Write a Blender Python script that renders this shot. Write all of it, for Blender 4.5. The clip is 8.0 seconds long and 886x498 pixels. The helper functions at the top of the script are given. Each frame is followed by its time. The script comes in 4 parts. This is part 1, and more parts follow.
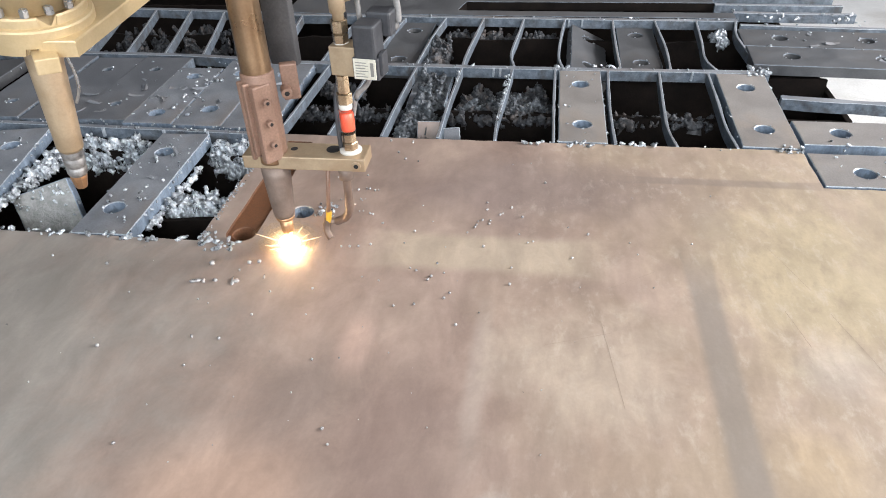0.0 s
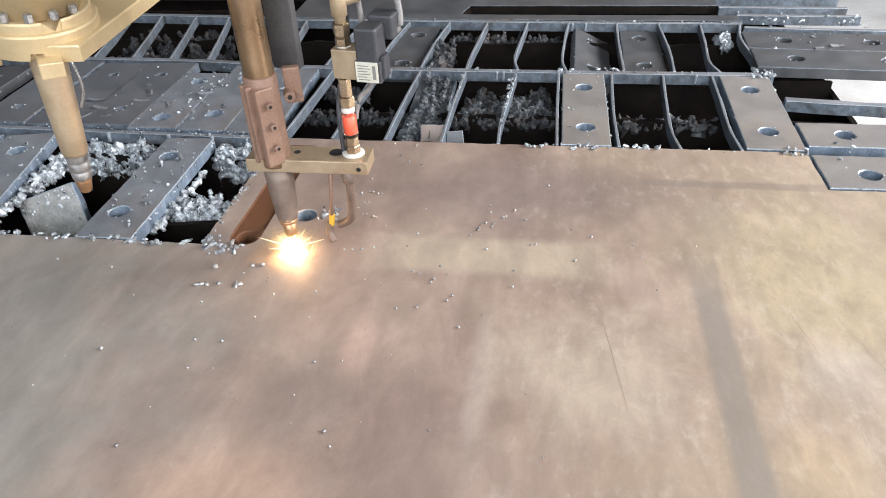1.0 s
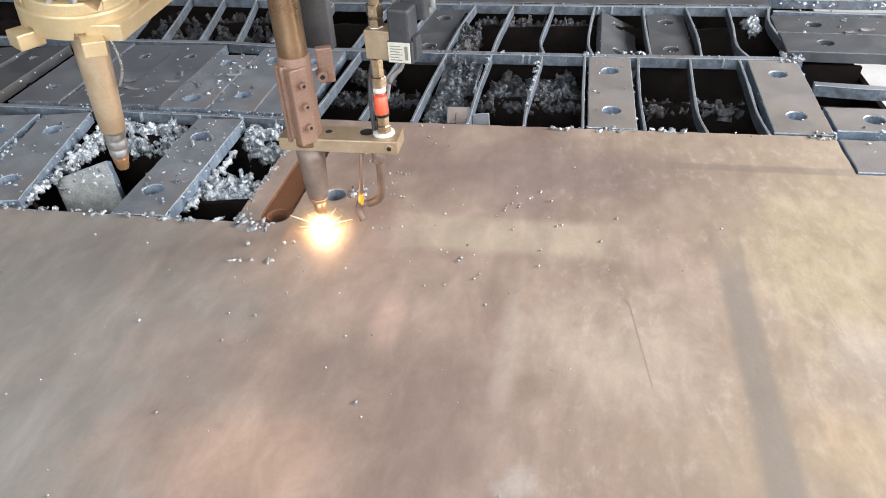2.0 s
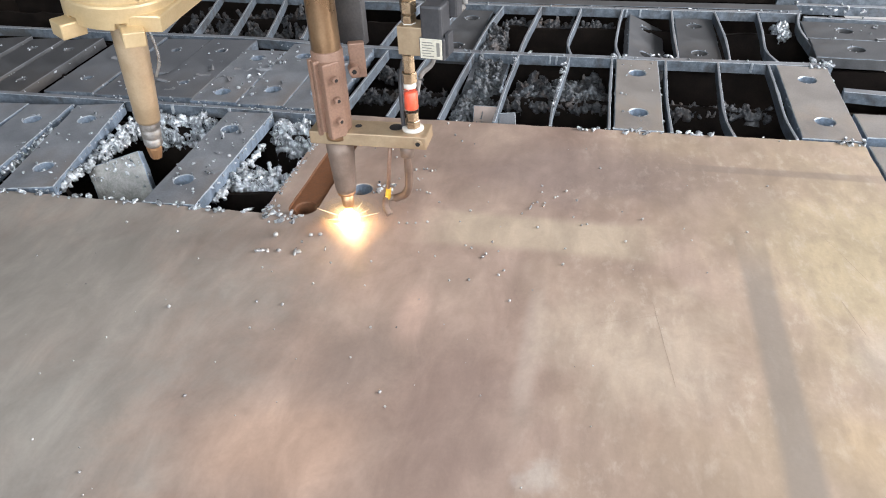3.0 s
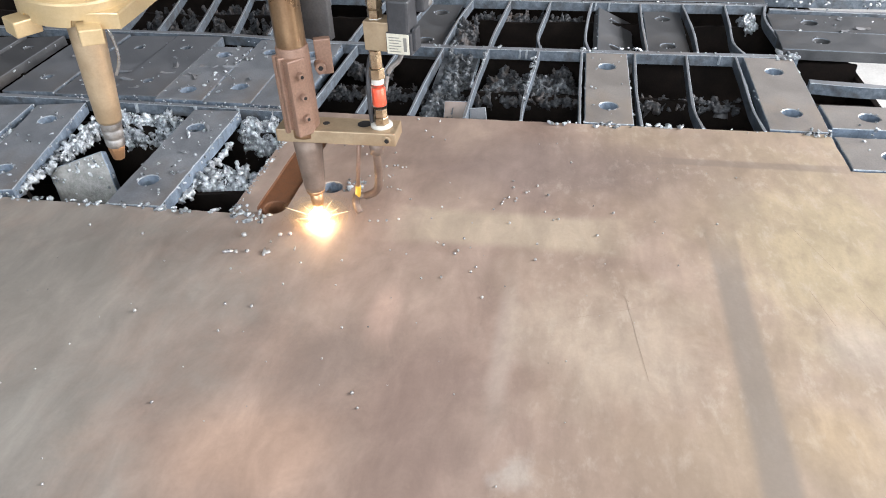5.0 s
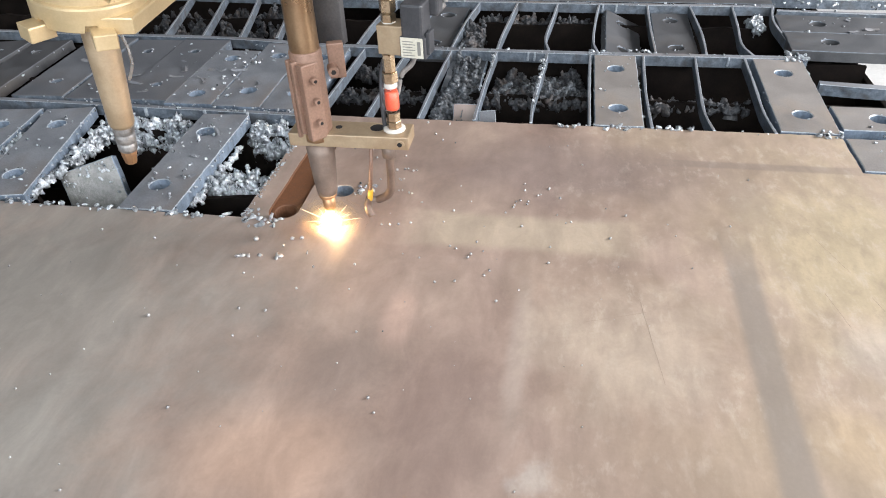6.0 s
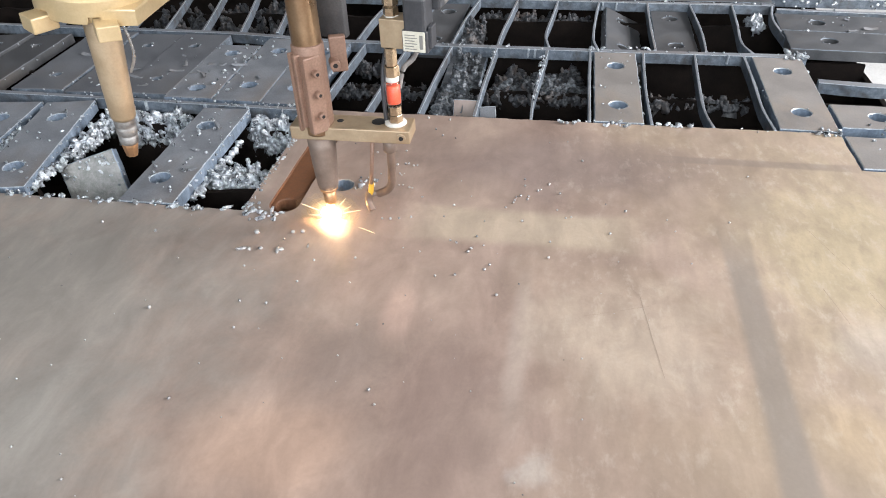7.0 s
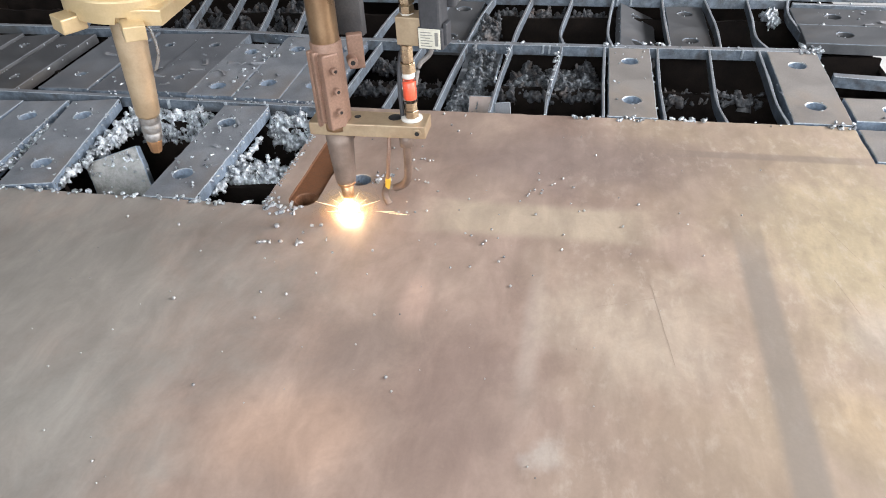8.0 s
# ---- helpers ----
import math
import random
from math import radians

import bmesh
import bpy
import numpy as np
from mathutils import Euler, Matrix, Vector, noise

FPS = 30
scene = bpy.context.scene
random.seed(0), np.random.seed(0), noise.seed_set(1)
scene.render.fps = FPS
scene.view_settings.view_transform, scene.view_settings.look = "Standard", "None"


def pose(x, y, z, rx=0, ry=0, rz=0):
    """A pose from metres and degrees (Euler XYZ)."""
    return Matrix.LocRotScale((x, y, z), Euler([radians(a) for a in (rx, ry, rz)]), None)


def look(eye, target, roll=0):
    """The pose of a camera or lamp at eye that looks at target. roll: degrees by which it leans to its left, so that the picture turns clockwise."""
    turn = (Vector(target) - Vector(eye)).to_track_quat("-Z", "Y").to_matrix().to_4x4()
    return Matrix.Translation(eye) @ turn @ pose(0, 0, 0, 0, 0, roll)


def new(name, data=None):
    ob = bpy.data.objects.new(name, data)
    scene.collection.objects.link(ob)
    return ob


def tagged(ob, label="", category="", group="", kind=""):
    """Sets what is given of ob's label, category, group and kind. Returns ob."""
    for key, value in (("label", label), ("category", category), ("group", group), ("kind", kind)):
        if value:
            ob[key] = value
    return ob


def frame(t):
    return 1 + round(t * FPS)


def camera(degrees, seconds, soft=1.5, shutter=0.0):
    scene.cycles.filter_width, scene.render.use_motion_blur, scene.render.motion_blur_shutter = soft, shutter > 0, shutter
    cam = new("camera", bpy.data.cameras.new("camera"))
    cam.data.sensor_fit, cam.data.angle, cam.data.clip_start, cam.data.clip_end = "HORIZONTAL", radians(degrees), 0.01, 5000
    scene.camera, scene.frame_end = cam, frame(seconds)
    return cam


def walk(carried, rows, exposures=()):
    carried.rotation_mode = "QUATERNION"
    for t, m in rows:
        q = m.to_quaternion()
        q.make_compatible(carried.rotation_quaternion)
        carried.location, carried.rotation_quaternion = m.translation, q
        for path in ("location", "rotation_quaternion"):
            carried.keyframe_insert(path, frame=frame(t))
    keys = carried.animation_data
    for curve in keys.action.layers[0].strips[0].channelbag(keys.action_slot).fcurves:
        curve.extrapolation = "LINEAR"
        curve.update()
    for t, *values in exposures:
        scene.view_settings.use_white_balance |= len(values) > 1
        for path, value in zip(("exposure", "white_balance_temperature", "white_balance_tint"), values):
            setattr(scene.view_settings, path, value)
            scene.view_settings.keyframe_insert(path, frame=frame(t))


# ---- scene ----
cam = camera(64.7, 8.0, soft=1.0)
PATH = [
    (0, (0.015, -0.028, 0.525), (-0.247, 1.566, -0.654), -2.4),
    (0.5, (0.016, -0.032, 0.521), (-0.248, 1.562, -0.658), -2.2),
    (1, (0.019, -0.029, 0.523), (-0.261, 1.571, -0.645), -2.9),
    (1.2, (0.017, -0.033, 0.522), (-0.271, 1.557, -0.656), -3.6),
    (2.5, (0.007, -0.054, 0.526), (-0.346, 1.508, -0.673), -2.7),
    (3, (0.003, -0.06, 0.524), (-0.375, 1.502, -0.667), -2.9),
    (3.5, (0.002, -0.057, 0.529), (-0.385, 1.491, -0.676), -4.8),
    (4, (0.013, -0.053, 0.528), (-0.365, 1.507, -0.665), -4.6),
    (4.5, (0.016, -0.051, 0.521), (-0.321, 1.515, -0.677), -3.4),
    (5.8, (-0.013, -0.052, 0.521), (-0.312, 1.512, -0.69), -2.2),
    (6, (-0.007, -0.051, 0.523), (-0.322, 1.517, -0.678), -2.8),
    (6.5, (-0.003, -0.051, 0.52), (-0.312, 1.522, -0.676), -3.2),
    (7, (-0.01, -0.057, 0.52), (-0.317, 1.51, -0.684), -2.3),
    (7.5, (-0.008, -0.066, 0.523), (-0.341, 1.493, -0.685), -2.7),
    (8, (-0.005, -0.075, 0.526), (-0.358, 1.48, -0.681), -3.4),
]
EXPOSURE = 0.26
walk(cam, [(t, look(eye, target, roll)) for t, eye, target, roll in PATH], [(0.0, EXPOSURE), (8.0, EXPOSURE)])

# ---- world and light ----
world = bpy.data.worlds.new("sky")
scene.world = world
world.use_nodes = True
wn = world.node_tree.nodes
sky = wn.new("ShaderNodeTexSky")
sky.sky_type, sky.sun_disc, sky.sun_elevation, sky.sun_rotation = "NISHITA", False, radians(50), radians(60)
world.node_tree.links.new(sky.outputs[0], wn["Background"].inputs[0])
wn["Background"].inputs[1].default_value = 0.12


def area_lamp(name, eye, target, w, h, watts, colour):
    data = bpy.data.lights.new(name, "AREA")
    data.shape, data.size, data.size_y, data.energy, data.color = "RECTANGLE", w, h, watts, colour
    ob = new(name, data)
    ob.matrix_world = look(eye, target)
    return ob


# area lamps stand in for daylight from right and front; both openings are unseen
area_lamp("daylight_right", (3.3, 1.0, 1.7), (0.0, 0.7, 0.0), 2.8, 1.8, 300, (0.995, 0.98, 0.985))
area_lamp("daylight_front", (0.3, -2.8, 1.9), (0.0, 0.6, 0.0), 3.6, 2.0, 168, (0.90, 0.95, 1.0))


# ---- materials ----
def material(name):
    m = bpy.data.materials.new(name)
    m.use_nodes = True
    return m, m.node_tree.nodes, m.node_tree.links, m.node_tree.nodes["Principled BSDF"]


def noise_node(n, l, scale, detail=5.0, rough=0.6, stretch=None, distort=0.0):
    co = n.new("ShaderNodeTexCoord")
    mp = n.new("ShaderNodeMapping")
    l.new(co.outputs["Object"], mp.inputs["Vector"])
    if stretch:
        mp.inputs["Scale"].default_value = stretch
    t = n.new("ShaderNodeTexNoise")
    t.inputs["Scale"].default_value, t.inputs["Detail"].default_value = scale, detail
    t.inputs["Roughness"].default_value, t.inputs["Distortion"].default_value = rough, distort
    l.new(mp.outputs[0], t.inputs["Vector"])
    return t


def ramp(n, l, src, stops):
    r = n.new("ShaderNodeValToRGB")
    while len(r.color_ramp.elements) < len(stops):
        r.color_ramp.elements.new(0.5)
    for e, (p, c) in zip(r.color_ramp.elements, stops):
        e.position, e.color = p, (c[0], c[1], c[2], 1) if isinstance(c, tuple) else (c, c, c, 1)
    l.new(src, r.inputs[0])
    return r


def mixed(n, l, fac, a, b, mode="MIX"):
    m = n.new("ShaderNodeMix")
    m.data_type, m.blend_type = "RGBA", mode
    for sock, v in ((m.inputs[0], fac), (m.inputs[6], a), (m.inputs[7], b)):
        if hasattr(v, "is_linked"):
            l.new(v, sock)
        elif isinstance(v, tuple):
            sock.default_value = (*v, 1)
        else:
            sock.default_value = v
    return m.outputs[2]


def bump(n, l, b, height, strength, dist):
    k = n.new("ShaderNodeBump")
    k.inputs["Strength"].default_value, k.inputs["Distance"].default_value = strength, dist
    l.new(height, k.inputs["Height"])
    l.new(k.outputs[0], b.inputs["Normal"])
    return k


def surface(name, dark, light, scale=40.0, rough=(0.4, 0.65), metal=0.0, bumps=0.3, dist=0.0006, stain=None, fine=400.0, stretch=None):
    m, n, l, b = material(name)
    big = noise_node(n, l, scale, 6, 0.65, stretch)
    c = ramp(n, l, big.outputs[0], [(0.3, dark), (0.7, light)]).outputs[0]
    if stain:
        s = noise_node(n, l, scale * 0.31, 4, 0.6, None, 0.6)
        f = ramp(n, l, s.outputs[0], [(0.5, 0.0), (0.68, 0.85)]).outputs[0]
        c = mixed(n, l, f, c, stain)
    grain = noise_node(n, l, fine, 3, 0.6)
    c = mixed(n, l, 0.07 if metal >= 0.3 else 0.2, c, ramp(n, l, grain.outputs[0], [(0.3, 0.25), (0.7, 0.95)]).outputs[0], "OVERLAY")
    l.new(c, b.inputs["Base Color"])
    r = ramp(n, l, big.outputs[0], [(0.3, rough[0]), (0.7, rough[1])])
    l.new(r.outputs[0], b.inputs["Roughness"])
    b.inputs["Metallic"].default_value = metal
    if bumps:
        bump(n, l, b, grain.outputs[0], bumps, dist)
    return m


STAINS_AND_SHADE = [  # x, y, half width, half length, colour, amount, raggedness
    (-0.62, 0.46, 0.30, 0.30, (0.27, 0.25, 0.222), 0.7, 1.0),
    (-0.48, 0.27, 0.15, 0.13, (0.265, 0.247, 0.22), 0.7, 0.8),
    (-0.21, 0.43, 0.06, 0.07, (0.215, 0.165, 0.14), 0.7, 1.0),
    (-0.10, 0.37, 0.085, 0.14, (0.225, 0.16, 0.135), 0.65, 1.0),
    (-0.172, 0.505, 0.021, 0.06, (0.44, 0.31, 0.25), 0.85, 0.5),
    (-0.222, 0.505, 0.012, 0.05, (0.40, 0.30, 0.245), 0.45, 0.6),
    (-0.25, 0.305, 0.10, 0.06, (0.44, 0.30, 0.225), 0.7, 0.9),
    (-0.037, 0.47, 0.014, 0.13, (0.42, 0.345, 0.29), 0.5, 0.5),
    (0.0, 0.84, 0.24, 0.10, (0.22, 0.165, 0.145), 0.75, 0.7),
    (0.05, 0.622, 0.10, 0.014, (0.27, 0.195, 0.16), 0.3, 0.5),
    (0.08, 0.485, 0.10, 0.10, (0.46, 0.37, 0.29), 0.65, 1.2),
    (0.33, 0.66, 0.13, 0.16, (0.46, 0.37, 0.24), 0.7, 1.0),
    (0.274, 0.40, 0.05, 0.05, (0.46, 0.33, 0.19), 0.35, 0.9),
    (0.325, 0.516, 0.045, 0.05, (0.42, 0.38, 0.35), 0.3, 0.9),
    (-0.012, 0.315, 0.022, 0.024, (0.48, 0.43, 0.385), 0.5, 2.4),
    # next three rows: soft reflected light and shadow bands put into the colour
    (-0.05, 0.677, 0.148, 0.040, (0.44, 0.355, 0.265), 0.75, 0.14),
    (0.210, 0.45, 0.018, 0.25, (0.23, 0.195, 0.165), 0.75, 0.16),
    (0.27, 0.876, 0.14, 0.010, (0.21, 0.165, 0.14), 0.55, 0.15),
    (0.24, 0.775, 0.03, 0.09, (0.30, 0.24, 0.19), 0.4, 0.3),
]


def sheet_material():
    """Hot-rolled steel sheet: mill scale, rust bloom, rubbed patches, drag marks, light and shadow bands as colour."""
    m, n, l, b = material("mill_scale_sheet")
    cloud = noise_node(n, l, 5.5, 7, 0.62, None, 0.5)
    c = ramp(n, l, cloud.outputs[0], [(0.3, (0.24, 0.168, 0.135)), (0.5, (0.31, 0.226, 0.183)), (0.7, (0.375, 0.283, 0.226))]).outputs[0]
    # tan grows towards the right end of the sheet, dull grey towards the left
    co = n.new("ShaderNodeTexCoord")
    sep = n.new("ShaderNodeSeparateXYZ")
    l.new(co.outputs["Object"], sep.inputs[0])
    wob = noise_node(n, l, 3.0, 4, 0.6)
    add = n.new("ShaderNodeMath")
    add.operation = "MULTIPLY_ADD"
    l.new(wob.outputs[0], add.inputs[0])
    add.inputs[1].default_value = 0.7
    l.new(sep.outputs[0], add.inputs[2])
    right = ramp(n, l, add.outputs[0], [(0.3, 0.0), (0.75, 0.8)]).outputs[0]
    c = mixed(n, l, right, c, (0.40, 0.315, 0.215))
    neg = n.new("ShaderNodeMath")
    neg.operation = "MULTIPLY_ADD"
    l.new(add.outputs[0], neg.inputs[0])
    neg.inputs[1].default_value, neg.inputs[2].default_value = -1.0, 0.2
    left = ramp(n, l, neg.outputs[0], [(0.1, 0.0), (0.6, 0.8)]).outputs[0]
    c = mixed(n, l, left, c, (0.20, 0.19, 0.175))
    # pinkish and pale rubbed patches, broad stains; a light patch and shadow bands as colour
    patch = noise_node(n, l, 9.0, 6, 0.6, (1.0, 0.55, 1.0), 1.0)
    f = ramp(n, l, patch.outputs[0], [(0.5, 0.0), (0.68, 0.5)]).outputs[0]
    c = mixed(n, l, f, c, (0.42, 0.31, 0.25))
    edge = noise_node(n, l, 11.0, 6, 0.65, None, 0.3)
    def stained_and_shaded(c, x, y, rx, ry, colour, amount, ragged_by):
        sub = n.new("ShaderNodeVectorMath")
        sub.operation = "SUBTRACT"
        l.new(co.outputs["Object"], sub.inputs[0])
        sub.inputs[1].default_value = (x, y, 0)
        mul = n.new("ShaderNodeVectorMath")
        mul.operation = "MULTIPLY"
        l.new(sub.outputs[0], mul.inputs[0])
        mul.inputs[1].default_value = (1 / rx, 1 / ry, 0)
        if ragged_by < 0.2:      # square-ended marks
            ab = n.new("ShaderNodeVectorMath")
            ab.operation = "ABSOLUTE"
            l.new(mul.outputs[0], ab.inputs[0])
            sp = n.new("ShaderNodeSeparateXYZ")
            l.new(ab.outputs[0], sp.inputs[0])
            ln = n.new("ShaderNodeMath")
            ln.operation = "MAXIMUM"
            l.new(sp.outputs[0], ln.inputs[0])
            l.new(sp.outputs[1], ln.inputs[1])
            dist = ln.outputs[0]
        else:
            ln = n.new("ShaderNodeVectorMath")
            ln.operation = "LENGTH"
            l.new(mul.outputs[0], ln.inputs[0])
            dist = ln.outputs["Value"]
        w = n.new("ShaderNodeMath")
        w.operation = "MULTIPLY_ADD"
        l.new(edge.outputs[0], w.inputs[0])
        w.inputs[1].default_value = ragged_by * 2
        l.new(dist, w.inputs[2])
        lo, hi = (0.25 + ragged_by, 1.25 + ragged_by) if ragged_by >= 0.2 else (0.58 + ragged_by, 1.2 + ragged_by)
        f = n.new("ShaderNodeMapRange")
        f.interpolation_type = "SMOOTHSTEP"
        l.new(w.outputs[0], f.inputs[0])
        f.inputs[1].default_value, f.inputs[2].default_value, f.inputs[3].default_value, f.inputs[4].default_value = lo, hi, amount, 0.0
        return mixed(n, l, f.outputs[0], c, colour)

    for row in STAINS_AND_SHADE[:-3]:
        c = stained_and_shaded(c, *row)
    drag = noise_node(n, l, 30.0, 5, 0.6, (1.0, 0.12, 1.0), 0.3)
    c = mixed(n, l, 0.16, c, ramp(n, l, drag.outputs[0], [(0.3, 0.3), (0.7, 0.75)]).outputs[0], "OVERLAY")
    grain = noise_node(n, l, 260.0, 4, 0.65)
    mott = noise_node(n, l, 22.0, 9, 0.66, (1.0, 0.55, 1.0), 0.5)
    c = mixed(n, l, 0.34, c, ramp(n, l, mott.outputs[0], [(0.32, 0.28), (0.5, 0.5), (0.7, 0.78)]).outputs[0], "OVERLAY")
    fleck = noise_node(n, l, 55.0, 9, 0.7, (1.0, 0.5, 1.0), 0.15)
    zone = noise_node(n, l, 5.0, 3, 0.5)
    zf = ramp(n, l, zone.outputs[0], [(0.36, 0.0), (0.52, 1.0)]).outputs[0]
    zf = mixed(n, l, 1.0, zf, ramp(n, l, add.outputs[0], [(0.24, 0.0), (0.44, 1.0)]).outputs[0], "MULTIPLY")
    ff = ramp(n, l, fleck.outputs[0], [(0.52, 0.0), (0.66, 0.42)]).outputs[0]
    c = mixed(n, l, mixed(n, l, 1.0, zf, ff, "MULTIPLY"), c, (0.56, 0.475, 0.395))
    fd = ramp(n, l, fleck.outputs[0], [(0.34, 0.32), (0.47, 0.0)]).outputs[0]
    c = mixed(n, l, mixed(n, l, 1.0, zf, fd, "MULTIPLY"), c, (0.25, 0.19, 0.15))
    # dark bands of shade in the colour go over the flecks
    for row in STAINS_AND_SHADE[-3:]:
        c = stained_and_shaded(c, *row)
    c = mixed(n, l, 0.06, c, ramp(n, l, grain.outputs[0], [(0.3, 0.25), (0.7, 0.8)]).outputs[0], "OVERLAY")
    l.new(c, b.inputs["Base Color"])
    l.new(ramp(n, l, patch.outputs[0], [(0.35, 0.36), (0.7, 0.52)]).outputs[0], b.inputs["Roughness"])
    b.inputs["Specular IOR Level"].default_value = 0.6
    bump(n, l, b, grain.outputs[0], 0.12, 0.0004)
    return m


def plain(name, colour, rough=0.5, metal=0.0, glow=0.0):
    m, n, l, b = material(name)
    b.inputs["Base Color"].default_value = (*colour, 1)
    b.inputs["Roughness"].default_value, b.inputs["Metallic"].default_value = rough, metal
    if glow:
        b.inputs["Emission Color"].default_value, b.inputs["Emission Strength"].default_value = (*colour, 1), glow
    return m


SHEET = sheet_material()
CUT = surface("scaled_steel_part", (0.112, 0.119, 0.133), (0.24, 0.248, 0.264), 14.0, (0.44, 0.66), 0.0, 0.3, 0.0006, (0.18, 0.155, 0.14))
BURNT = surface("burnt_rust", (0.085, 0.034, 0.014), (0.15, 0.064, 0.029), 40.0, (0.5, 0.7), 0.0, 0.3, 0.0005, (0.07, 0.032, 0.016))
BARREL = surface("tan_barrel", (0.40, 0.29, 0.18), (0.56, 0.43, 0.29), 20.0, (0.34, 0.52), 0.35, 0.12, 0.0003, (0.33, 0.23, 0.14))
# MID and DIM: darker steels that also carry the far left's weaker light
MID = surface("half_shaded_scaled_part", (0.075, 0.079, 0.088), (0.155, 0.158, 0.168), 10.0, (0.44, 0.66), 0.0, 0.3, 0.0006, (0.12, 0.11, 0.105))
DIM = surface("dark_and_shaded_scaled_part", (0.042, 0.042, 0.044), (0.098, 0.098, 0.101), 14.0, (0.48, 0.7), 0.0, 0.3, 0.0006, (0.085, 0.075, 0.068))
MOTTLED = surface("mottled_offcut", (0.13, 0.13, 0.125), (0.34, 0.335, 0.315), 55.0, (0.35, 0.6), 0.2, 0.7, 0.0012, (0.10, 0.095, 0.085), 260.0)
PAD = surface("warm_scaled_part", (0.165, 0.148, 0.137), (0.275, 0.25, 0.23), 12.0, (0.4, 0.6), 0.0, 0.25, 0.0005, (0.31, 0.245, 0.19))
RIM = surface("burnished_rim", (0.26, 0.29, 0.32), (0.62, 0.66, 0.70), 160.0, (0.25, 0.45), 0.5, 0.4, 0.0006, None, 500.0)
# darker copy of flame_cut_edge: less lit cut edges put into the colour
SHADED_EDGE = surface("shaded_cut_edge", (0.055, 0.068, 0.084), (0.20, 0.232, 0.27), 60.0, (0.42, 0.65), 0.2, 0.6, 0.002, (0.07, 0.065, 0.06), 300.0)
WARMRIM = surface("worn_sheet_rim", (0.24, 0.215, 0.20), (0.50, 0.45, 0.41), 120.0, (0.35, 0.55), 0.2, 0.4, 0.0006, None, 500.0)
EDGE = surface("flame_cut_edge", (0.09, 0.115, 0.15), (0.275, 0.335, 0.41), 50.0, (0.4, 0.62), 0.25, 0.5, 0.002, None, 300.0, (1.0, 1.0, 0.15))
SLAG = surface("slag", (0.045, 0.05, 0.057), (0.86, 0.90, 0.94), 110.0, (0.2, 0.48), 0.75, 1.0, 0.002, None, 420.0, (1.0, 1.0, 0.4))
SOOTED = surface("sooted_slag", (0.008, 0.008, 0.009), (0.27, 0.29, 0.31), 120.0, (0.25, 0.6), 0.45, 1.0, 0.003, (0.03, 0.027, 0.025), 300.0)
# soot and dross made darker than they are: the pit's shade is in the colour
SOOT_SHADE = surface("sooty_shaded_slat", (0.005, 0.004, 0.0035), (0.015, 0.011, 0.009), 30.0, (0.6, 0.9), 0.0, 0.5, 0.001)
PIT_SHADE = surface("shaded_pit_dross", (0.003, 0.002, 0.0015), (0.008, 0.005, 0.0035), 12.0, (0.8, 1.0), 0.0, 0.5, 0.004)
for dark_one in (SOOT_SHADE, PIT_SHADE):
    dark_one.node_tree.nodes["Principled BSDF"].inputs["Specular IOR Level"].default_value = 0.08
CRUST = surface("dull_slag_crust", (0.007, 0.007, 0.008), (0.085, 0.088, 0.094), 110.0, (0.35, 0.7), 0.15, 0.8, 0.002, (0.09, 0.07, 0.06), 300.0)
BEAD = surface("spatter", (0.24, 0.23, 0.225), (0.6, 0.58, 0.56), 80.0, (0.2, 0.4), 0.4, 0.2)
CONCRETE = surface("concrete", (0.52, 0.51, 0.49), (0.66, 0.65, 0.62), 6.0, (0.7, 0.9), 0.0, 0.3, 0.002, (0.45, 0.43, 0.4), 120.0)
WALL = surface("shed_wall", (0.20, 0.205, 0.21), (0.27, 0.27, 0.27), 2.0, (0.6, 0.8), 0.0, 0.0)
ROOF = surface("shed_roof", (0.17, 0.17, 0.17), (0.23, 0.225, 0.21), 1.5, (0.6, 0.8), 0.0, 0.0)
BRASS = surface("dull_brass", (0.34, 0.25, 0.16), (0.50, 0.385, 0.255), 30.0, (0.36, 0.55), 0.45, 0.15, 0.0003, (0.36, 0.24, 0.14))
NUT = surface("bright_brass_nut", (0.30, 0.21, 0.13), (0.55, 0.43, 0.29), 50.0, (0.18, 0.34), 0.9, 0.15, 0.0003, (0.22, 0.14, 0.08))
GOLD = surface("yellow_chromate", (0.50, 0.37, 0.20), (0.63, 0.485, 0.29), 18.0, (0.34, 0.5), 0.35, 0.1, 0.0003)
TUBE = surface("bronzed_tube", (0.30, 0.19, 0.11), (0.44, 0.30, 0.18), 25.0, (0.26, 0.42), 0.85, 0.15, 0.0003, (0.20, 0.13, 0.09))
RUSTY = surface("brown_clamp_steel", (0.225, 0.132, 0.092), (0.31, 0.19, 0.138), 18.0, (0.4, 0.58), 0.2, 0.06, 0.0004, (0.26, 0.165, 0.12))
DULL = surface("heat_greyed_barrel", (0.17, 0.125, 0.10), (0.28, 0.21, 0.17), 45.0, (0.45, 0.65), 0.4, 0.25, 0.0004)
PIPE = surface("brown_gas_pipe", (0.13, 0.085, 0.062), (0.22, 0.15, 0.115), 45.0, (0.4, 0.6), 0.3, 0.25, 0.0004)
COPPER = surface("copper_nozzle", (0.42, 0.23, 0.12), (0.62, 0.36, 0.19), 60.0, (0.3, 0.5), 0.8, 0.2, 0.0003)
SCUFF = surface("scuffed_steel", (0.16, 0.145, 0.135), (0.46, 0.44, 0.42), 90.0, (0.3, 0.6), 0.6, 0.4, 0.0008, (0.22, 0.17, 0.13))
STEEL = surface("bright_steel", (0.36, 0.36, 0.36), (0.58, 0.57, 0.55), 60.0, (0.2, 0.4), 0.8, 0.1, 0.0002)
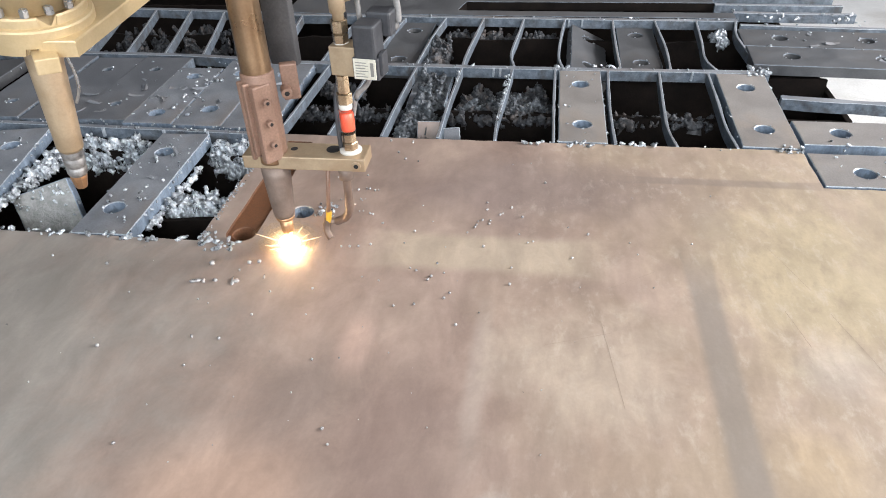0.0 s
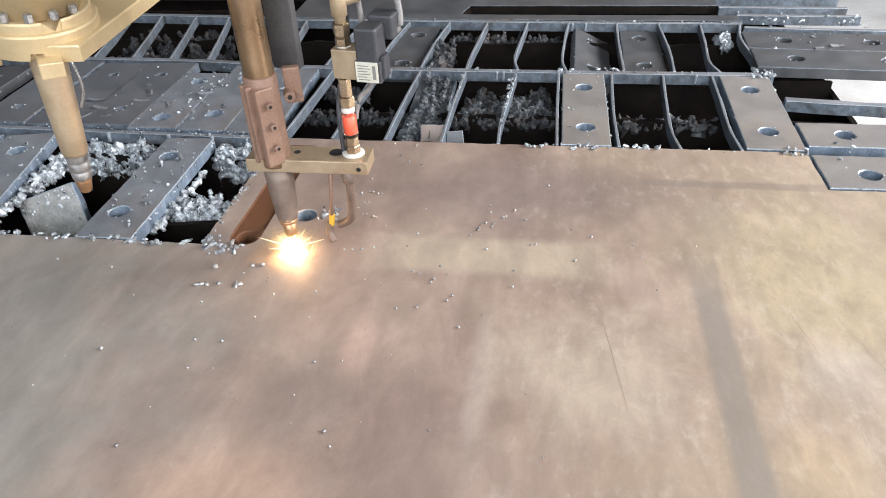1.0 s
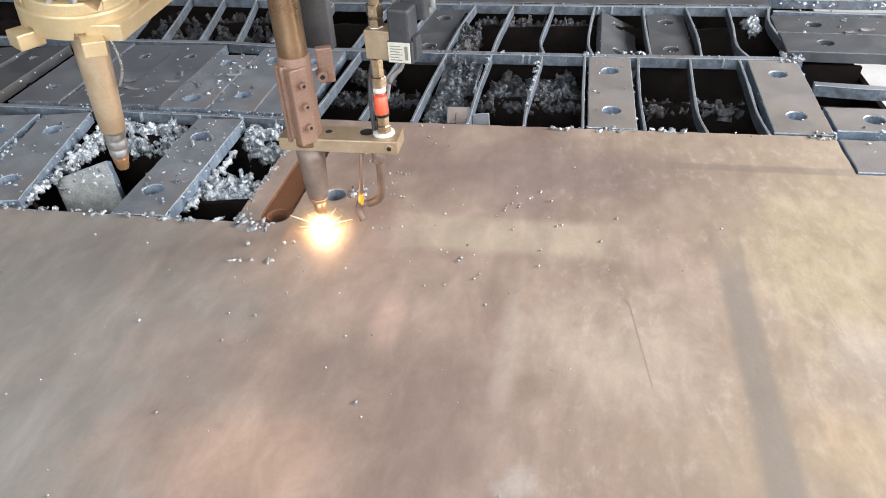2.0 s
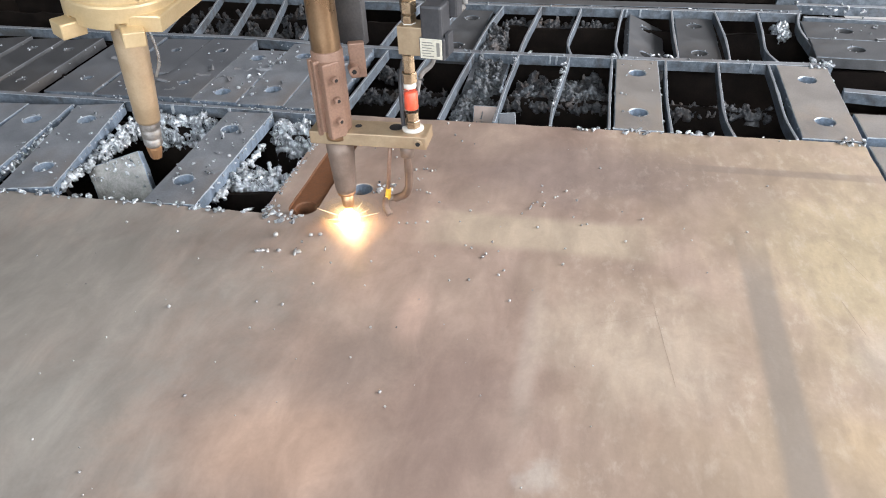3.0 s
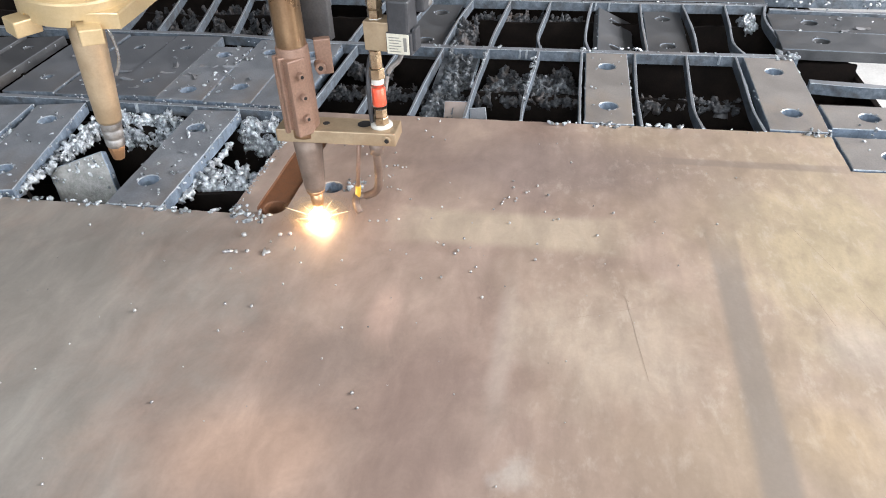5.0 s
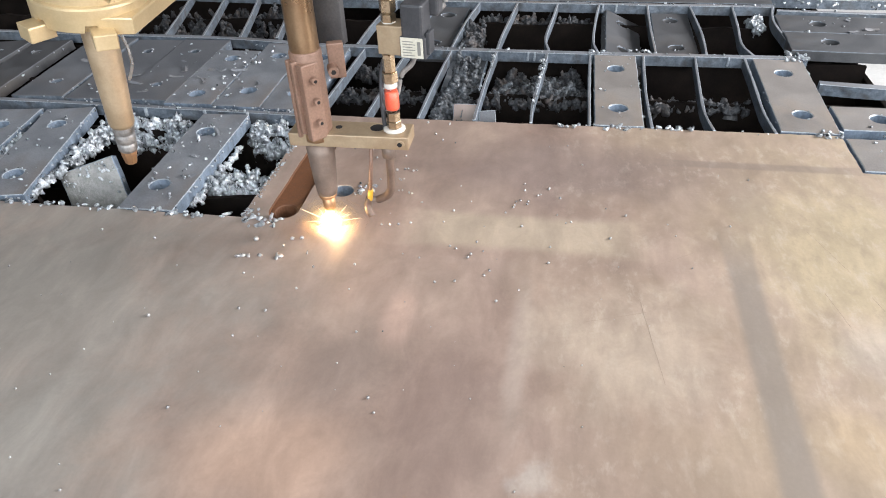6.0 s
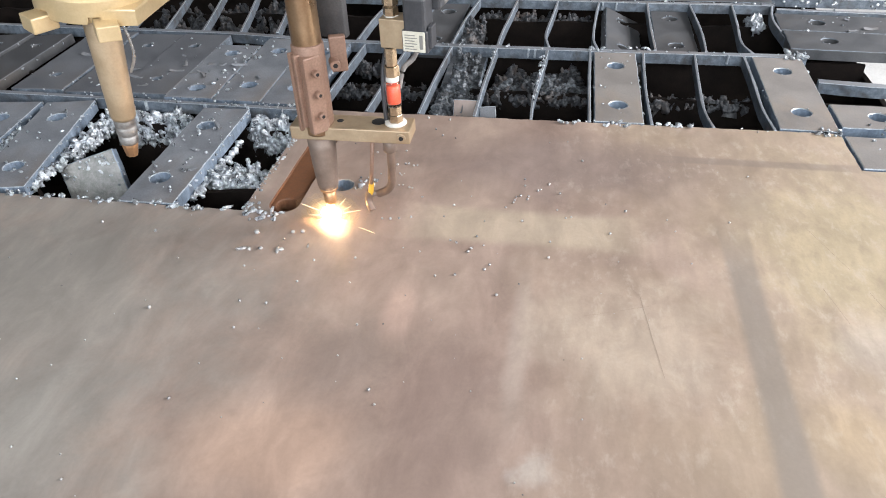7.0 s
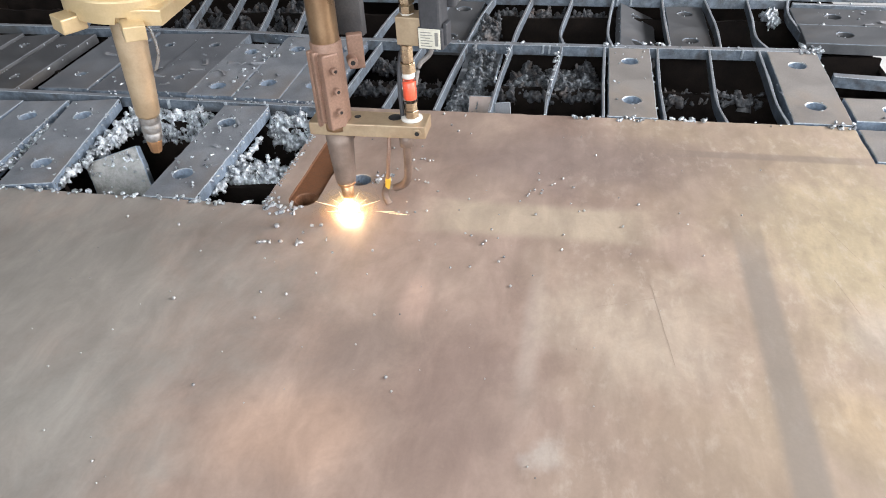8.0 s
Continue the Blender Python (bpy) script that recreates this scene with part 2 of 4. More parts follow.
DARKBAR = surface("dark_grey_bar", (0.05, 0.048, 0.05), (0.09, 0.085, 0.085), 25.0, (0.4, 0.6), 0.2, 0.2, 0.0003)
BLACK = surface("black_plastic", (0.030, 0.030, 0.033), (0.055, 0.055, 0.06), 60.0, (0.4, 0.55), 0.0, 0.15, 0.0002)
HOSE = surface("grey_hose", (0.16, 0.15, 0.145), (0.25, 0.235, 0.22), 60.0, (0.45, 0.6), 0.0, 0.15, 0.0002)
PAPER = surface("label_paper", (0.56, 0.52, 0.42), (0.66, 0.62, 0.52), 90.0, (0.5, 0.7), 0.0, 0.0)
PTFE = plain("white_seal", (0.66, 0.63, 0.57), 0.5)
REDF = plain("red_float", (0.66, 0.085, 0.04), 0.35)
YTAPE = plain("yellow_tape", (0.75, 0.42, 0.04), 0.45)
# near-black colour for the shade inside bores and sockets
HOLE = plain("bore_shade", (0.012, 0.01, 0.01), 0.8)
INK = plain("ink", (0.22, 0.21, 0.19), 0.6)
MARK = surface("dark_scribe", (0.25, 0.19, 0.15), (0.36, 0.28, 0.22), 60.0, (0.5, 0.7), 0.0, 0.1)


def glass_material():
    m, n, l, b = material("sight_glass")
    b.inputs["Transmission Weight"].default_value, b.inputs["Roughness"].default_value = 1.0, 0.03
    b.inputs["Base Color"].default_value = (0.97, 0.95, 0.93, 1)
    return m


GLASS = glass_material()


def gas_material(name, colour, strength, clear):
    """Burning gas and glare: it glows and lets most of what is behind it through."""
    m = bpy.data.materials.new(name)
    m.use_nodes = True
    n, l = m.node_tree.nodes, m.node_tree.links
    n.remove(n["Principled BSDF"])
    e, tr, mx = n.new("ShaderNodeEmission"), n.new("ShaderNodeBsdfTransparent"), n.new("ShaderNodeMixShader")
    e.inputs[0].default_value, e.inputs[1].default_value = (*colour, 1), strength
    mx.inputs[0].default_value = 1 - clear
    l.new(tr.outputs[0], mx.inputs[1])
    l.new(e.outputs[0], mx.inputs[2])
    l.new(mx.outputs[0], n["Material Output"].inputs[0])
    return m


CORE = gas_material("white_hot_core", (1.0, 0.62, 0.30), 270.0, 0.0)
# shells of flame gas that also build the soft lens glow round it
GAS = [gas_material("burning_gas_and_glare", (1.0, 0.64, 0.33), g, c) for g, c in ((3.0, 0.50), (2.5, 0.72), (2.1, 0.83), (1.8, 0.89), (1.5, 0.93), (1.2, 0.955), (0.9, 0.980))]
SPARK = gas_material("spark", (1.0, 0.74, 0.46), 2.6, 0.45)


# ---- mesh helpers ----
def part(name, bm, mat, parent=None, label="", smooth=False, kind=""):
    me = bpy.data.meshes.new(name)
    bmesh.ops.recalc_face_normals(bm, faces=bm.faces)
    for f in bm.faces:
        f.smooth = smooth
    bm.to_mesh(me)
    bm.free()
    for k in (mat if isinstance(mat, (list, tuple)) else [mat]):
        me.materials.append(k)
    ob = new(name, me)
    if parent:
        ob.parent = parent
    return tagged(ob, label, "", "", kind)


def thing(name, label, category, group="", at=None, kind=""):
    ob = new(name)
    ob.empty_display_size = 0.05
    if at is not None:
        ob.matrix_basis = at
    return tagged(ob, label, category, group, kind)


def box(x0, x1, y0, y1, z0, z1, bevel=0.0015, bm=None, seg=2):
    bm2 = bmesh.new()
    bmesh.ops.create_cube(bm2, size=1)
    for v in bm2.verts:
        v.co = (x0 + (v.co.x + 0.5) * (x1 - x0), y0 + (v.co.y + 0.5) * (y1 - y0), z0 + (v.co.z + 0.5) * (z1 - z0))
    if bevel:
        bmesh.ops.bevel(bm2, geom=bm2.edges[:], offset=bevel, segments=seg, affect="EDGES", profile=0.5)
    return joined(bm, bm2)


def joined(bm, bm2):
    if bm is None:
        return bm2
    me = bpy.data.meshes.new("tmp")
    bm2.to_mesh(me)
    bm2.free()
    bm.from_mesh(me)
    bpy.data.meshes.remove(me)
    return bm


def moved(bm, m):
    bmesh.ops.transform(bm, matrix=m, verts=bm.verts[:])
    return bm


def lathe(profile, seg=32, bm=None, m=None):
    """Solid of revolution about z; profile: (radius, z) from one end to the other."""
    b = bm or bmesh.new()
    m = m or Matrix()
    rings = []
    for r, z in profile:
        rings.append([b.verts.new(m @ Vector((r * math.cos(2 * math.pi * i / seg), r * math.sin(2 * math.pi * i / seg), z))) for i in range(seg)])
    for a, c in zip(rings, rings[1:]):
        for i in range(seg):
            b.faces.new((a[i], a[(i + 1) % seg], c[(i + 1) % seg], c[i]))
    b.faces.new(rings[0][::-1])
    b.faces.new(rings[-1])
    return b


def along(a, c):
    """Matrix that puts z from a towards c."""
    a, c = Vector(a), Vector(c)
    return Matrix.Translation(a) @ (c - a).to_track_quat("Z", "Y").to_matrix().to_4x4()


def rod(a, c, r, seg=16, bm=None, cham=0.0):
    d = (Vector(c) - Vector(a)).length
    prof = [(r, 0), (r, d)] if not cham else [(r - cham, 0), (r, cham), (r, d - cham), (r - cham, d)]
    return lathe(prof, seg, bm, along(a, c))


def hexa(a, c, r, bm=None):
    d = (Vector(c) - Vector(a)).length
    k = r * 0.08
    return lathe([(r - k, 0), (r, k), (r, d - k), (r - k, d)], 6, bm, along(a, c))


def smooth_path(points, n=8):
    pts = [Vector(p) for p in points]
    out = []
    for i in range(len(pts) - 1):
        p0, p1, p2, p3 = pts[max(i - 1, 0)], pts[i], pts[i + 1], pts[min(i + 2, len(pts) - 1)]
        for k in range(n):
            t = k / n
            out.append(0.5 * ((2 * p1) + (p2 - p0) * t + (2 * p0 - 5 * p1 + 4 * p2 - p3) * t * t + (3 * p1 - p0 - 3 * p2 + p3) * t ** 3))
    return out + [pts[-1]]


def pipe(points, r, seg=12, n=8, bm=None):
    b = bm or bmesh.new()
    pts = smooth_path(points, n)
    rings, up = [], Vector((0.3, 0.2, 1)).normalized()
    for i, p in enumerate(pts):
        d = (pts[min(i + 1, len(pts) - 1)] - pts[max(i - 1, 0)]).normalized()
        s = d.cross(up)
        if s.length < 0.05:
            s = d.cross(Vector((1, 0, 0)))
        s.normalize()
        u = s.cross(d).normalized()
        rings.append([b.verts.new(p + r * (math.cos(2 * math.pi * k / seg) * s + math.sin(2 * math.pi * k / seg) * u)) for k in range(seg)])
    for a, c in zip(rings, rings[1:]):
        for k in range(seg):
            b.faces.new((a[k], a[(k + 1) % seg], c[(k + 1) % seg], c[k]))
    b.faces.new(rings[0][::-1])
    b.faces.new(rings[-1])
    return b


def ragged(points, step, amp, rng, closed=True):
    """An outline cut by a flame: points every step metres, each off by up to amp."""
    out = []
    n = len(points)
    for i in range(n if closed else n - 1):
        a, c = Vector(points[i]), Vector(points[(i + 1) % n])
        k = max(1, int((c - a).length / step))
        d = (c - a).normalized()
        s = Vector((-d.y, d.x))
        for j in range(k):
            p = a + (c - a) * j / k
            if j:
                p = p + s * rng.uniform(-amp, amp)
            out.append(p)
    return out


def circle(x, y, r, n=20):
    return [Vector((x + r * math.cos(2 * math.pi * i / n), y + r * math.sin(2 * math.pi * i / n))) for i in range(n)]


def slab(outline, holes, z0, z1, cham=0.0012):
    """A plate with through holes: top of material 0, cut sides of material 1, a small chamfer round the rim."""
    bm = bmesh.new()
    loops = [outline] + holes
    tops, rims, bots, edges = [], [], [], []
    for loop in loops:
        n = len(loop)
        area = sum(loop[i].x * loop[(i + 1) % n].y - loop[(i + 1) % n].x * loop[i].y for i in range(n))
        side = 1 if area > 0 else -1
        inward = -1 if loop is not outline else 1
        t = []
        for i in range(n):
            d = (loop[(i + 1) % n] - loop[i - 1]).normalized()
            s = Vector((-d.y, d.x)) * side * inward
            t.append(loop[i] + s * cham)
        tops.append([bm.verts.new((p.x, p.y, z1)) for p in t])
        rims.append([bm.verts.new((p.x, p.y, z1 - cham)) for p in loop])
        bots.append([bm.verts.new((p.x, p.y, z0)) for p in loop])
        edges += [bm.edges.new((tops[-1][i], tops[-1][(i + 1) % n])) for i in range(n)]
    bmesh.ops.triangle_fill(bm, edges=edges, use_beauty=True, use_dissolve=False)
    for t, r, b in zip(tops, rims, bots):
        n = len(t)
        for i in range(n):
            k = (i + 1) % n
            for q in ((t[i], t[k], r[k], r[i]), (r[i], r[k], b[k], b[i])):
                f = bm.faces.new(q)
                f.material_index = 1 if q[0] is not t[i] else 2
    # underside
    e2 = []
    for b in bots:
        n = len(b)
        for i in range(n):
            e2.append(bm.edges.get((b[i], b[(i + 1) % n])))
    bmesh.ops.triangle_fill(bm, edges=e2, use_beauty=True, use_dissolve=False)
    return bm


def lump(bm, centre, size, rng, sub=2, rough=0.45):
    """One crusty clinker lump."""
    b = bmesh.new()
    bmesh.ops.create_icosphere(b, subdivisions=sub, radius=1.0)
    off = Vector((rng.uniform(-50, 50), rng.uniform(-50, 50), rng.uniform(-50, 50)))
    for v in b.verts:
        p = v.co.copy()
        k = 1 + rough * noise.noise(p * 1.7 + off) + rough * 0.7 * noise.noise(p * 4.5 + off)
        v.co = Vector((p.x * size[0], p.y * size[1], p.z * size[2])) * k
    moved(b, Matrix.Translation(centre) @ Euler((rng.uniform(-0.6, 0.6), rng.uniform(-0.6, 0.6), rng.uniform(0, 6))).to_matrix().to_4x4())
    return joined(bm, b)


T = 0.020   # thickness of the sheet

# ---- the shed: unseen walls and roof, added to enclose and dim reflections ----
FLOOR_Z = -0.75


def structure(name, bm, mat, label, category):
    ob = part(name, bm, mat, None, label, kind="structure")
    return tagged(ob, category=category)


structure("floor", box(-9, 3.5, -3, 11, FLOOR_Z - 0.1, FLOOR_Z, 0), CONCRETE, "pale bare concrete workshop floor", "floor")
structure("wall_west", box(-9.2, -9, -3, 11, FLOOR_Z, 5.2, 0), WALL, "unseen grey sheeted workshop wall", "wall")
structure("ceiling", box(-9.2, 3.7, -3.2, 11.2, 5.2, 5.3, 0), ROOF, "unseen grey sheeted workshop roof", "ceiling")
for wname, dims, z0, wlabel in (("wall_north", (-9.2, 3.7, 11, 11.2), FLOOR_Z, "unseen grey sheeted workshop wall"), ("wall_south", (-9.2, 3.7, -3.2, -3), 3.2, "unseen grey sheeted wall over a wide open side"), ("wall_east", (3.5, 3.7, -3, 11), 2.9, "unseen grey sheeted wall over a wide open side")):
    structure(wname, box(*dims, z0, 5.2, 0), WALL, wlabel, "wall")
structure("ground", box(-60, 60, -60, 60, FLOOR_Z - 0.3, FLOOR_Z - 0.11, 0), CONCRETE, "pale yard outside the workshop", "ground")

# ---- the cutting table ----
table = thing("cutting_table", "sooty steel cutting table with slag-crusted slats", "table")
SLATS = [0.57, 0.76, 0.95, 1.14, 1.33, 1.52, 1.742, 1.90, 2.09]
rng = random.Random(3)


def slat_mesh(y):
    bm = bmesh.new()
    xs = [-1.7 + 2.25 * i / 90 for i in range(91)]
    cols = []
    for x in xs:
        top = -T - 0.004 - 0.012 * abs(noise.noise(Vector((x * 14, y * 7, 0))))
        if abs(y - 0.76) < 0.01 and -0.81 < x < -0.62:
            top = -0.135 + 0.02 * noise.noise(Vector((x * 30, 0, 2)))
        cols.append([bm.verts.new((x, y + s, z)) for s, z in ((-0.004, -0.16), (-0.004, top), (0.004, top), (0.004, -0.16))])
    for a, c in zip(cols, cols[1:]):
        for i in range(4):
            bm.faces.new((a[i], a[(i + 1) % 4], c[(i + 1) % 4], c[i]))
    return bm


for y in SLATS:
    part("slat", slat_mesh(y), SOOT_SHADE, table)
part("side_wall", box(0.55, 0.562, 0.2, 2.3, FLOOR_Z, -0.05, 0.002), SOOT_SHADE, table)
part("side_wall", box(-1.8, -1.79, -0.9, 2.3, FLOOR_Z, -0.05, 0.002), SOOT_SHADE, table)
part("end_wall", box(-1.79, 0.55, 2.3, 2.31, FLOOR_Z, -0.05, 0.002), SOOT_SHADE, table)
part("end_wall", box(-1.79, 0.55, -0.9, -0.89, FLOOR_Z, -0.05, 0.002), SOOT_SHADE, table)
part("pit_floor", box(-1.79, 0.55, -0.89, 2.3, -0.72, -0.70, 0), PIT_SHADE, table)

# ---- the sheet and its skeleton ----
plate = thing("steel_plate", "rust-bloomed mill-scale steel sheet cut into a skeleton of webs", "steel plate")
rng = random.Random(11)
sheet_outline = ragged([(-1.75, -0.8), (0.72, -0.8), (0.72, 0.874), (0.409, 0.874), (0.409, 0.983), (-0.429, 0.981), (-0.429, 0.672), (-1.75, 0.672)], 0.012, 0.0009, rng)
HOLES = [(-0.308, 0.751, 0.0150)]
SLOT = [Vector((-0.375 + 0.020 * math.cos(a), 0.694 + 0.020 * math.sin(a))) for a in [math.pi + math.pi * i / 14 for i in range(15)]] + [Vector((-0.355 - 0.0004 * math.sin(k * 2.1), 0.72 + 0.235 * k / 10)) for k in range(11)] + [Vector((-0.395 + 0.0004 * math.sin(k * 1.7), 0.955 - 0.235 * k / 10)) for k in range(11)]
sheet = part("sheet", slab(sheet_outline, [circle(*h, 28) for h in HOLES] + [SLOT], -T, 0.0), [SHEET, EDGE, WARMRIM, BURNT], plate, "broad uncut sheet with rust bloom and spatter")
for face in sheet.data.polygons:
    if face.material_index and -0.400 < face.center.x < -0.350 and 0.67 < face.center.y < 0.965:
        face.material_index = 3


def scribe(a, c, w):
    """A shallow scratch across the sheet."""
    a, c = Vector(a), Vector(c)
    d = (c - a).normalized()
    s = Vector((-d.y, d.x)) * w / 2
    n = 10
    line = [a + (c - a) * i / n + s * noise.noise(Vector((i * 0.7, a.x * 9, 0))) * 3 for i in range(n + 1)]
    bm = bmesh.new()
    lo = [bm.verts.new((*(p - s), 0.00025)) for p in line]
    hi = [bm.verts.new((*(p + s), 0.00025)) for p in line]
    for i in range(n):
        bm.faces.new((lo[i], lo[i + 1], hi[i + 1], hi[i]))
    part("scratch", bm, MARK, plate, "fine dark scratch")


for a, c, w in (((0.090, 0.565), (0.108, 0.440), 0.0005), ((0.075, 0.585), (0.094, 0.555), 0.0004), ((0.300, 0.720), (0.330, 0.640), 0.0004), ((0.292, 0.60), (0.305, 0.545), 0.0005), ((0.10, 0.62), (0.16, 0.66), 0.0004), ((0.03, 0.52), (0.10, 0.545), 0.0004), ((0.16, 0.80), (0.25, 0.792), 0.0005), ((0.34, 0.60), (0.37, 0.50), 0.0005)):
    scribe(a, c, w)


def web(points, w, name="web", z=0.0):
    """A narrow strip of the sheet left between two cuts; points: its middle line."""
    pts = [Vector(p) for p in points]
    left, right = [], []
    for i, p in enumerate(smooth_path([(*q, 0) for q in pts], 6)):
        left.append(p)
    n = len(left)
    a, c = [], []
    for i in range(n):
        d = (left[min(i + 1, n - 1)] - left[max(i - 1, 0)]).normalized()
        s = Vector((-d.y, d.x))
        k = w * (0.5 + 0.16 * noise.noise(Vector((left[i].x * 30, left[i].y * 30, 0.5))))
        a.append(left[i].to_2d() - s * k)
        c.append(left[i].to_2d() + s * k)
    return part(name, slab(a + c[::-1], [], z - T, z, 0.0008), [CUT, SHADED_EDGE, RIM], plate)


# webs that run away from the camera, right of the torch
for pts in (
    [(-0.425, 0.986), (-0.422, 1.10), (-0.418, 1.284)],
    [(-0.337, 0.986), (-0.333, 1.13), (-0.326, 1.284)],
    [(-0.247, 0.986), (-0.245, 1.13), (-0.239, 1.284)],
    [(-0.153, 0.986), (-0.153, 1.13), (-0.148, 1.284)],
    [(-0.060, 0.984), (-0.061, 1.07), (-0.052, 1.20), (-0.049, 1.284)],
    [(0.034, 0.984), (0.033, 1.13), (0.034, 1.284)],
    [(0.131, 0.984), (0.129, 1.10), (0.131, 1.20), (0.134, 1.284)],
    [(0.225, 0.984), (0.218, 1.05), (0.222, 1.16), (0.229, 1.284)],
    [(0.316, 0.984), (0.311, 1.06), (0.315, 1.16), (0.318, 1.284)],
    [(-0.338, 1.30), (-0.33, 1.45), (-0.315, 1.584)],
    [(-0.241, 1.30), (-0.234, 1.45), (-0.220, 1.584)],
    [(-0.148, 1.30), (-0.146, 1.38), (-0.132, 1.584)],
    [(-0.046, 1.30), (-0.056, 1.37), (-0.046, 1.50), (-0.040, 1.584)],
    [(0.048, 1.30), (0.040, 1.36), (0.046, 1.50), (0.053, 1.584)],
    [(0.158, 1.30), (0.157, 1.45), (0.159, 1.584)],
    [(0.252, 1.30), (0.256, 1.42), (0.250, 1.584)],
    [(0.337, 1.30), (0.325, 1.36), (0.333, 1.46), (0.340, 1.584)],
    [(0.420, 1.30), (0.413, 1.40), (0.410, 1.50), (0.424, 1.584)],
    # left, far rows
    [(-0.884, 1.333), (-0.92, 1.48), (-0.958, 1.622)],
    [(-0.795, 1.333), (-0.83, 1.48), (-0.866, 1.622)],
    [(-0.708, 1.333), (-0.742, 1.48), (-0.778, 1.622)],
    [(-0.625, 1.333), (-0.655, 1.48), (-0.69, 1.622)],
    [(-0.54, 1.31), (-0.555, 1.46), (-0.57, 1.60)],
    [(-0.44, 1.31), (-0.437, 1.46), (-0.42, 1.59)],
    [(-0.975, 1.333), (-1.01, 1.48), (-1.05, 1.622)],
    [(-1.07, 1.333), (-1.10, 1.48), (-1.14, 1.622)],
    [(-1.16, 1.333), (-1.20, 1.48), (-1.24, 1.622)],
):
    web(pts, 0.0048)
# bars that run across
for pts, w in (
    ([(-1.75, 1.003), (-1.0, 0.993), (-0.75, 0.987), (-0.42, 0.980)], 0.011),
    ([(-0.56, 1.300), (-0.258, 1.294), (0.05, 1.291), (0.43, 1.293)], 0.015),
    ([(-1.75, 1.345), (-1.0, 1.330), (-0.72, 1.324), (-0.56, 1.304)], 0.014),
    ([(-0.62, 1.600), (-0.2, 1.594), (0.2, 1.588), (0.43, 1.590)], 0.014),
    ([(-1.75, 1.66), (-1.0, 1.632), (-0.62, 1.61)], 0.016),
    ([(0.43, 1.563), (0.57, 1.553), (0.72, 1.545)], 0.012),
    ([(0.43, 1.648), (0.57, 1.642), (0.69, 1.640)], 0.014),
    ([(0.40, 1.705), (0.55, 1.702), (0.68, 1.70)], 0.012),
    ([(0.40, 1.775), (0.55, 1.772), (0.68, 1.77)], 0.012),
    ([(0.425, 1.182), (0.50, 1.172), (0.62, 1.160)], 0.016),
):
    web(pts, w, "cross_bar")
for x, y in ((-0.738, 0.9805), (-0.545, 0.9775), (-0.625, 0.9785), (-0.085, 1.2835), (-0.072, 1.2835), (0.092, 1.5805), (0.062, 1.5805), (-0.30, 1.2870), (0.29, 1.2840)):
    part("tab", moved(box(-0.002, 0.002, -0.004, 0.002, -0.016, 0.0012, 0.0009), Matrix.Translation((x, y, 0)) @ pose(0, 0, 0, 0, 4, 0)), RIM, plate)
# far slot's unlit edges: their shade is put in as near-black colour
part("far_sheet", slab(ragged([(-0.62, 1.612), (-0.205, 1.606), (0.43, 1.602), (0.43, 1.642), (-0.20, 1.642), (-0.185, 1.71), (0.40, 1.715), (0.40, 1.76), (-0.62, 1.78)], 0.03, 0.001, rng), [], -T, 0.0), [DIM, SOOT_SHADE, SHADED_EDGE], plate)
part("far_sheet", slab(ragged([(-1.75, 1.82), (0.40, 1.80), (0.62, 1.80), (0.60, 2.3), (-1.75, 2.3)], 0.04, 0.001, rng), [], -T, 0.0), [SHEET, SOOT_SHADE, RIM], plate)

# ---- the cut parts ----
inner = [Vector((-0.375, 0.825)) + (p - Vector((-0.375, 0.825))) * 0.985 + Vector((math.copysign(-0.0012, p.x + 0.375), 0.0012 if p.y < 0.82 else -0.0012)) for p in SLOT]
burnt = part("cut_strip", slab(inner, [circle(-0.374, 0.697, 0.0148, 24)], -T, 0.0), [BURNT, BURNT, BURNT], None, "narrow burnt-brown steel strip sunk in its slot beside the torch")
tagged(burnt, "", "steel strip", "cut strips in the skeleton")
burnt.matrix_basis = pose(0, 0, -0.0035)
LABEL = "grey scaled steel strip with two bolt holes in the skeleton"
seed_count = [0]


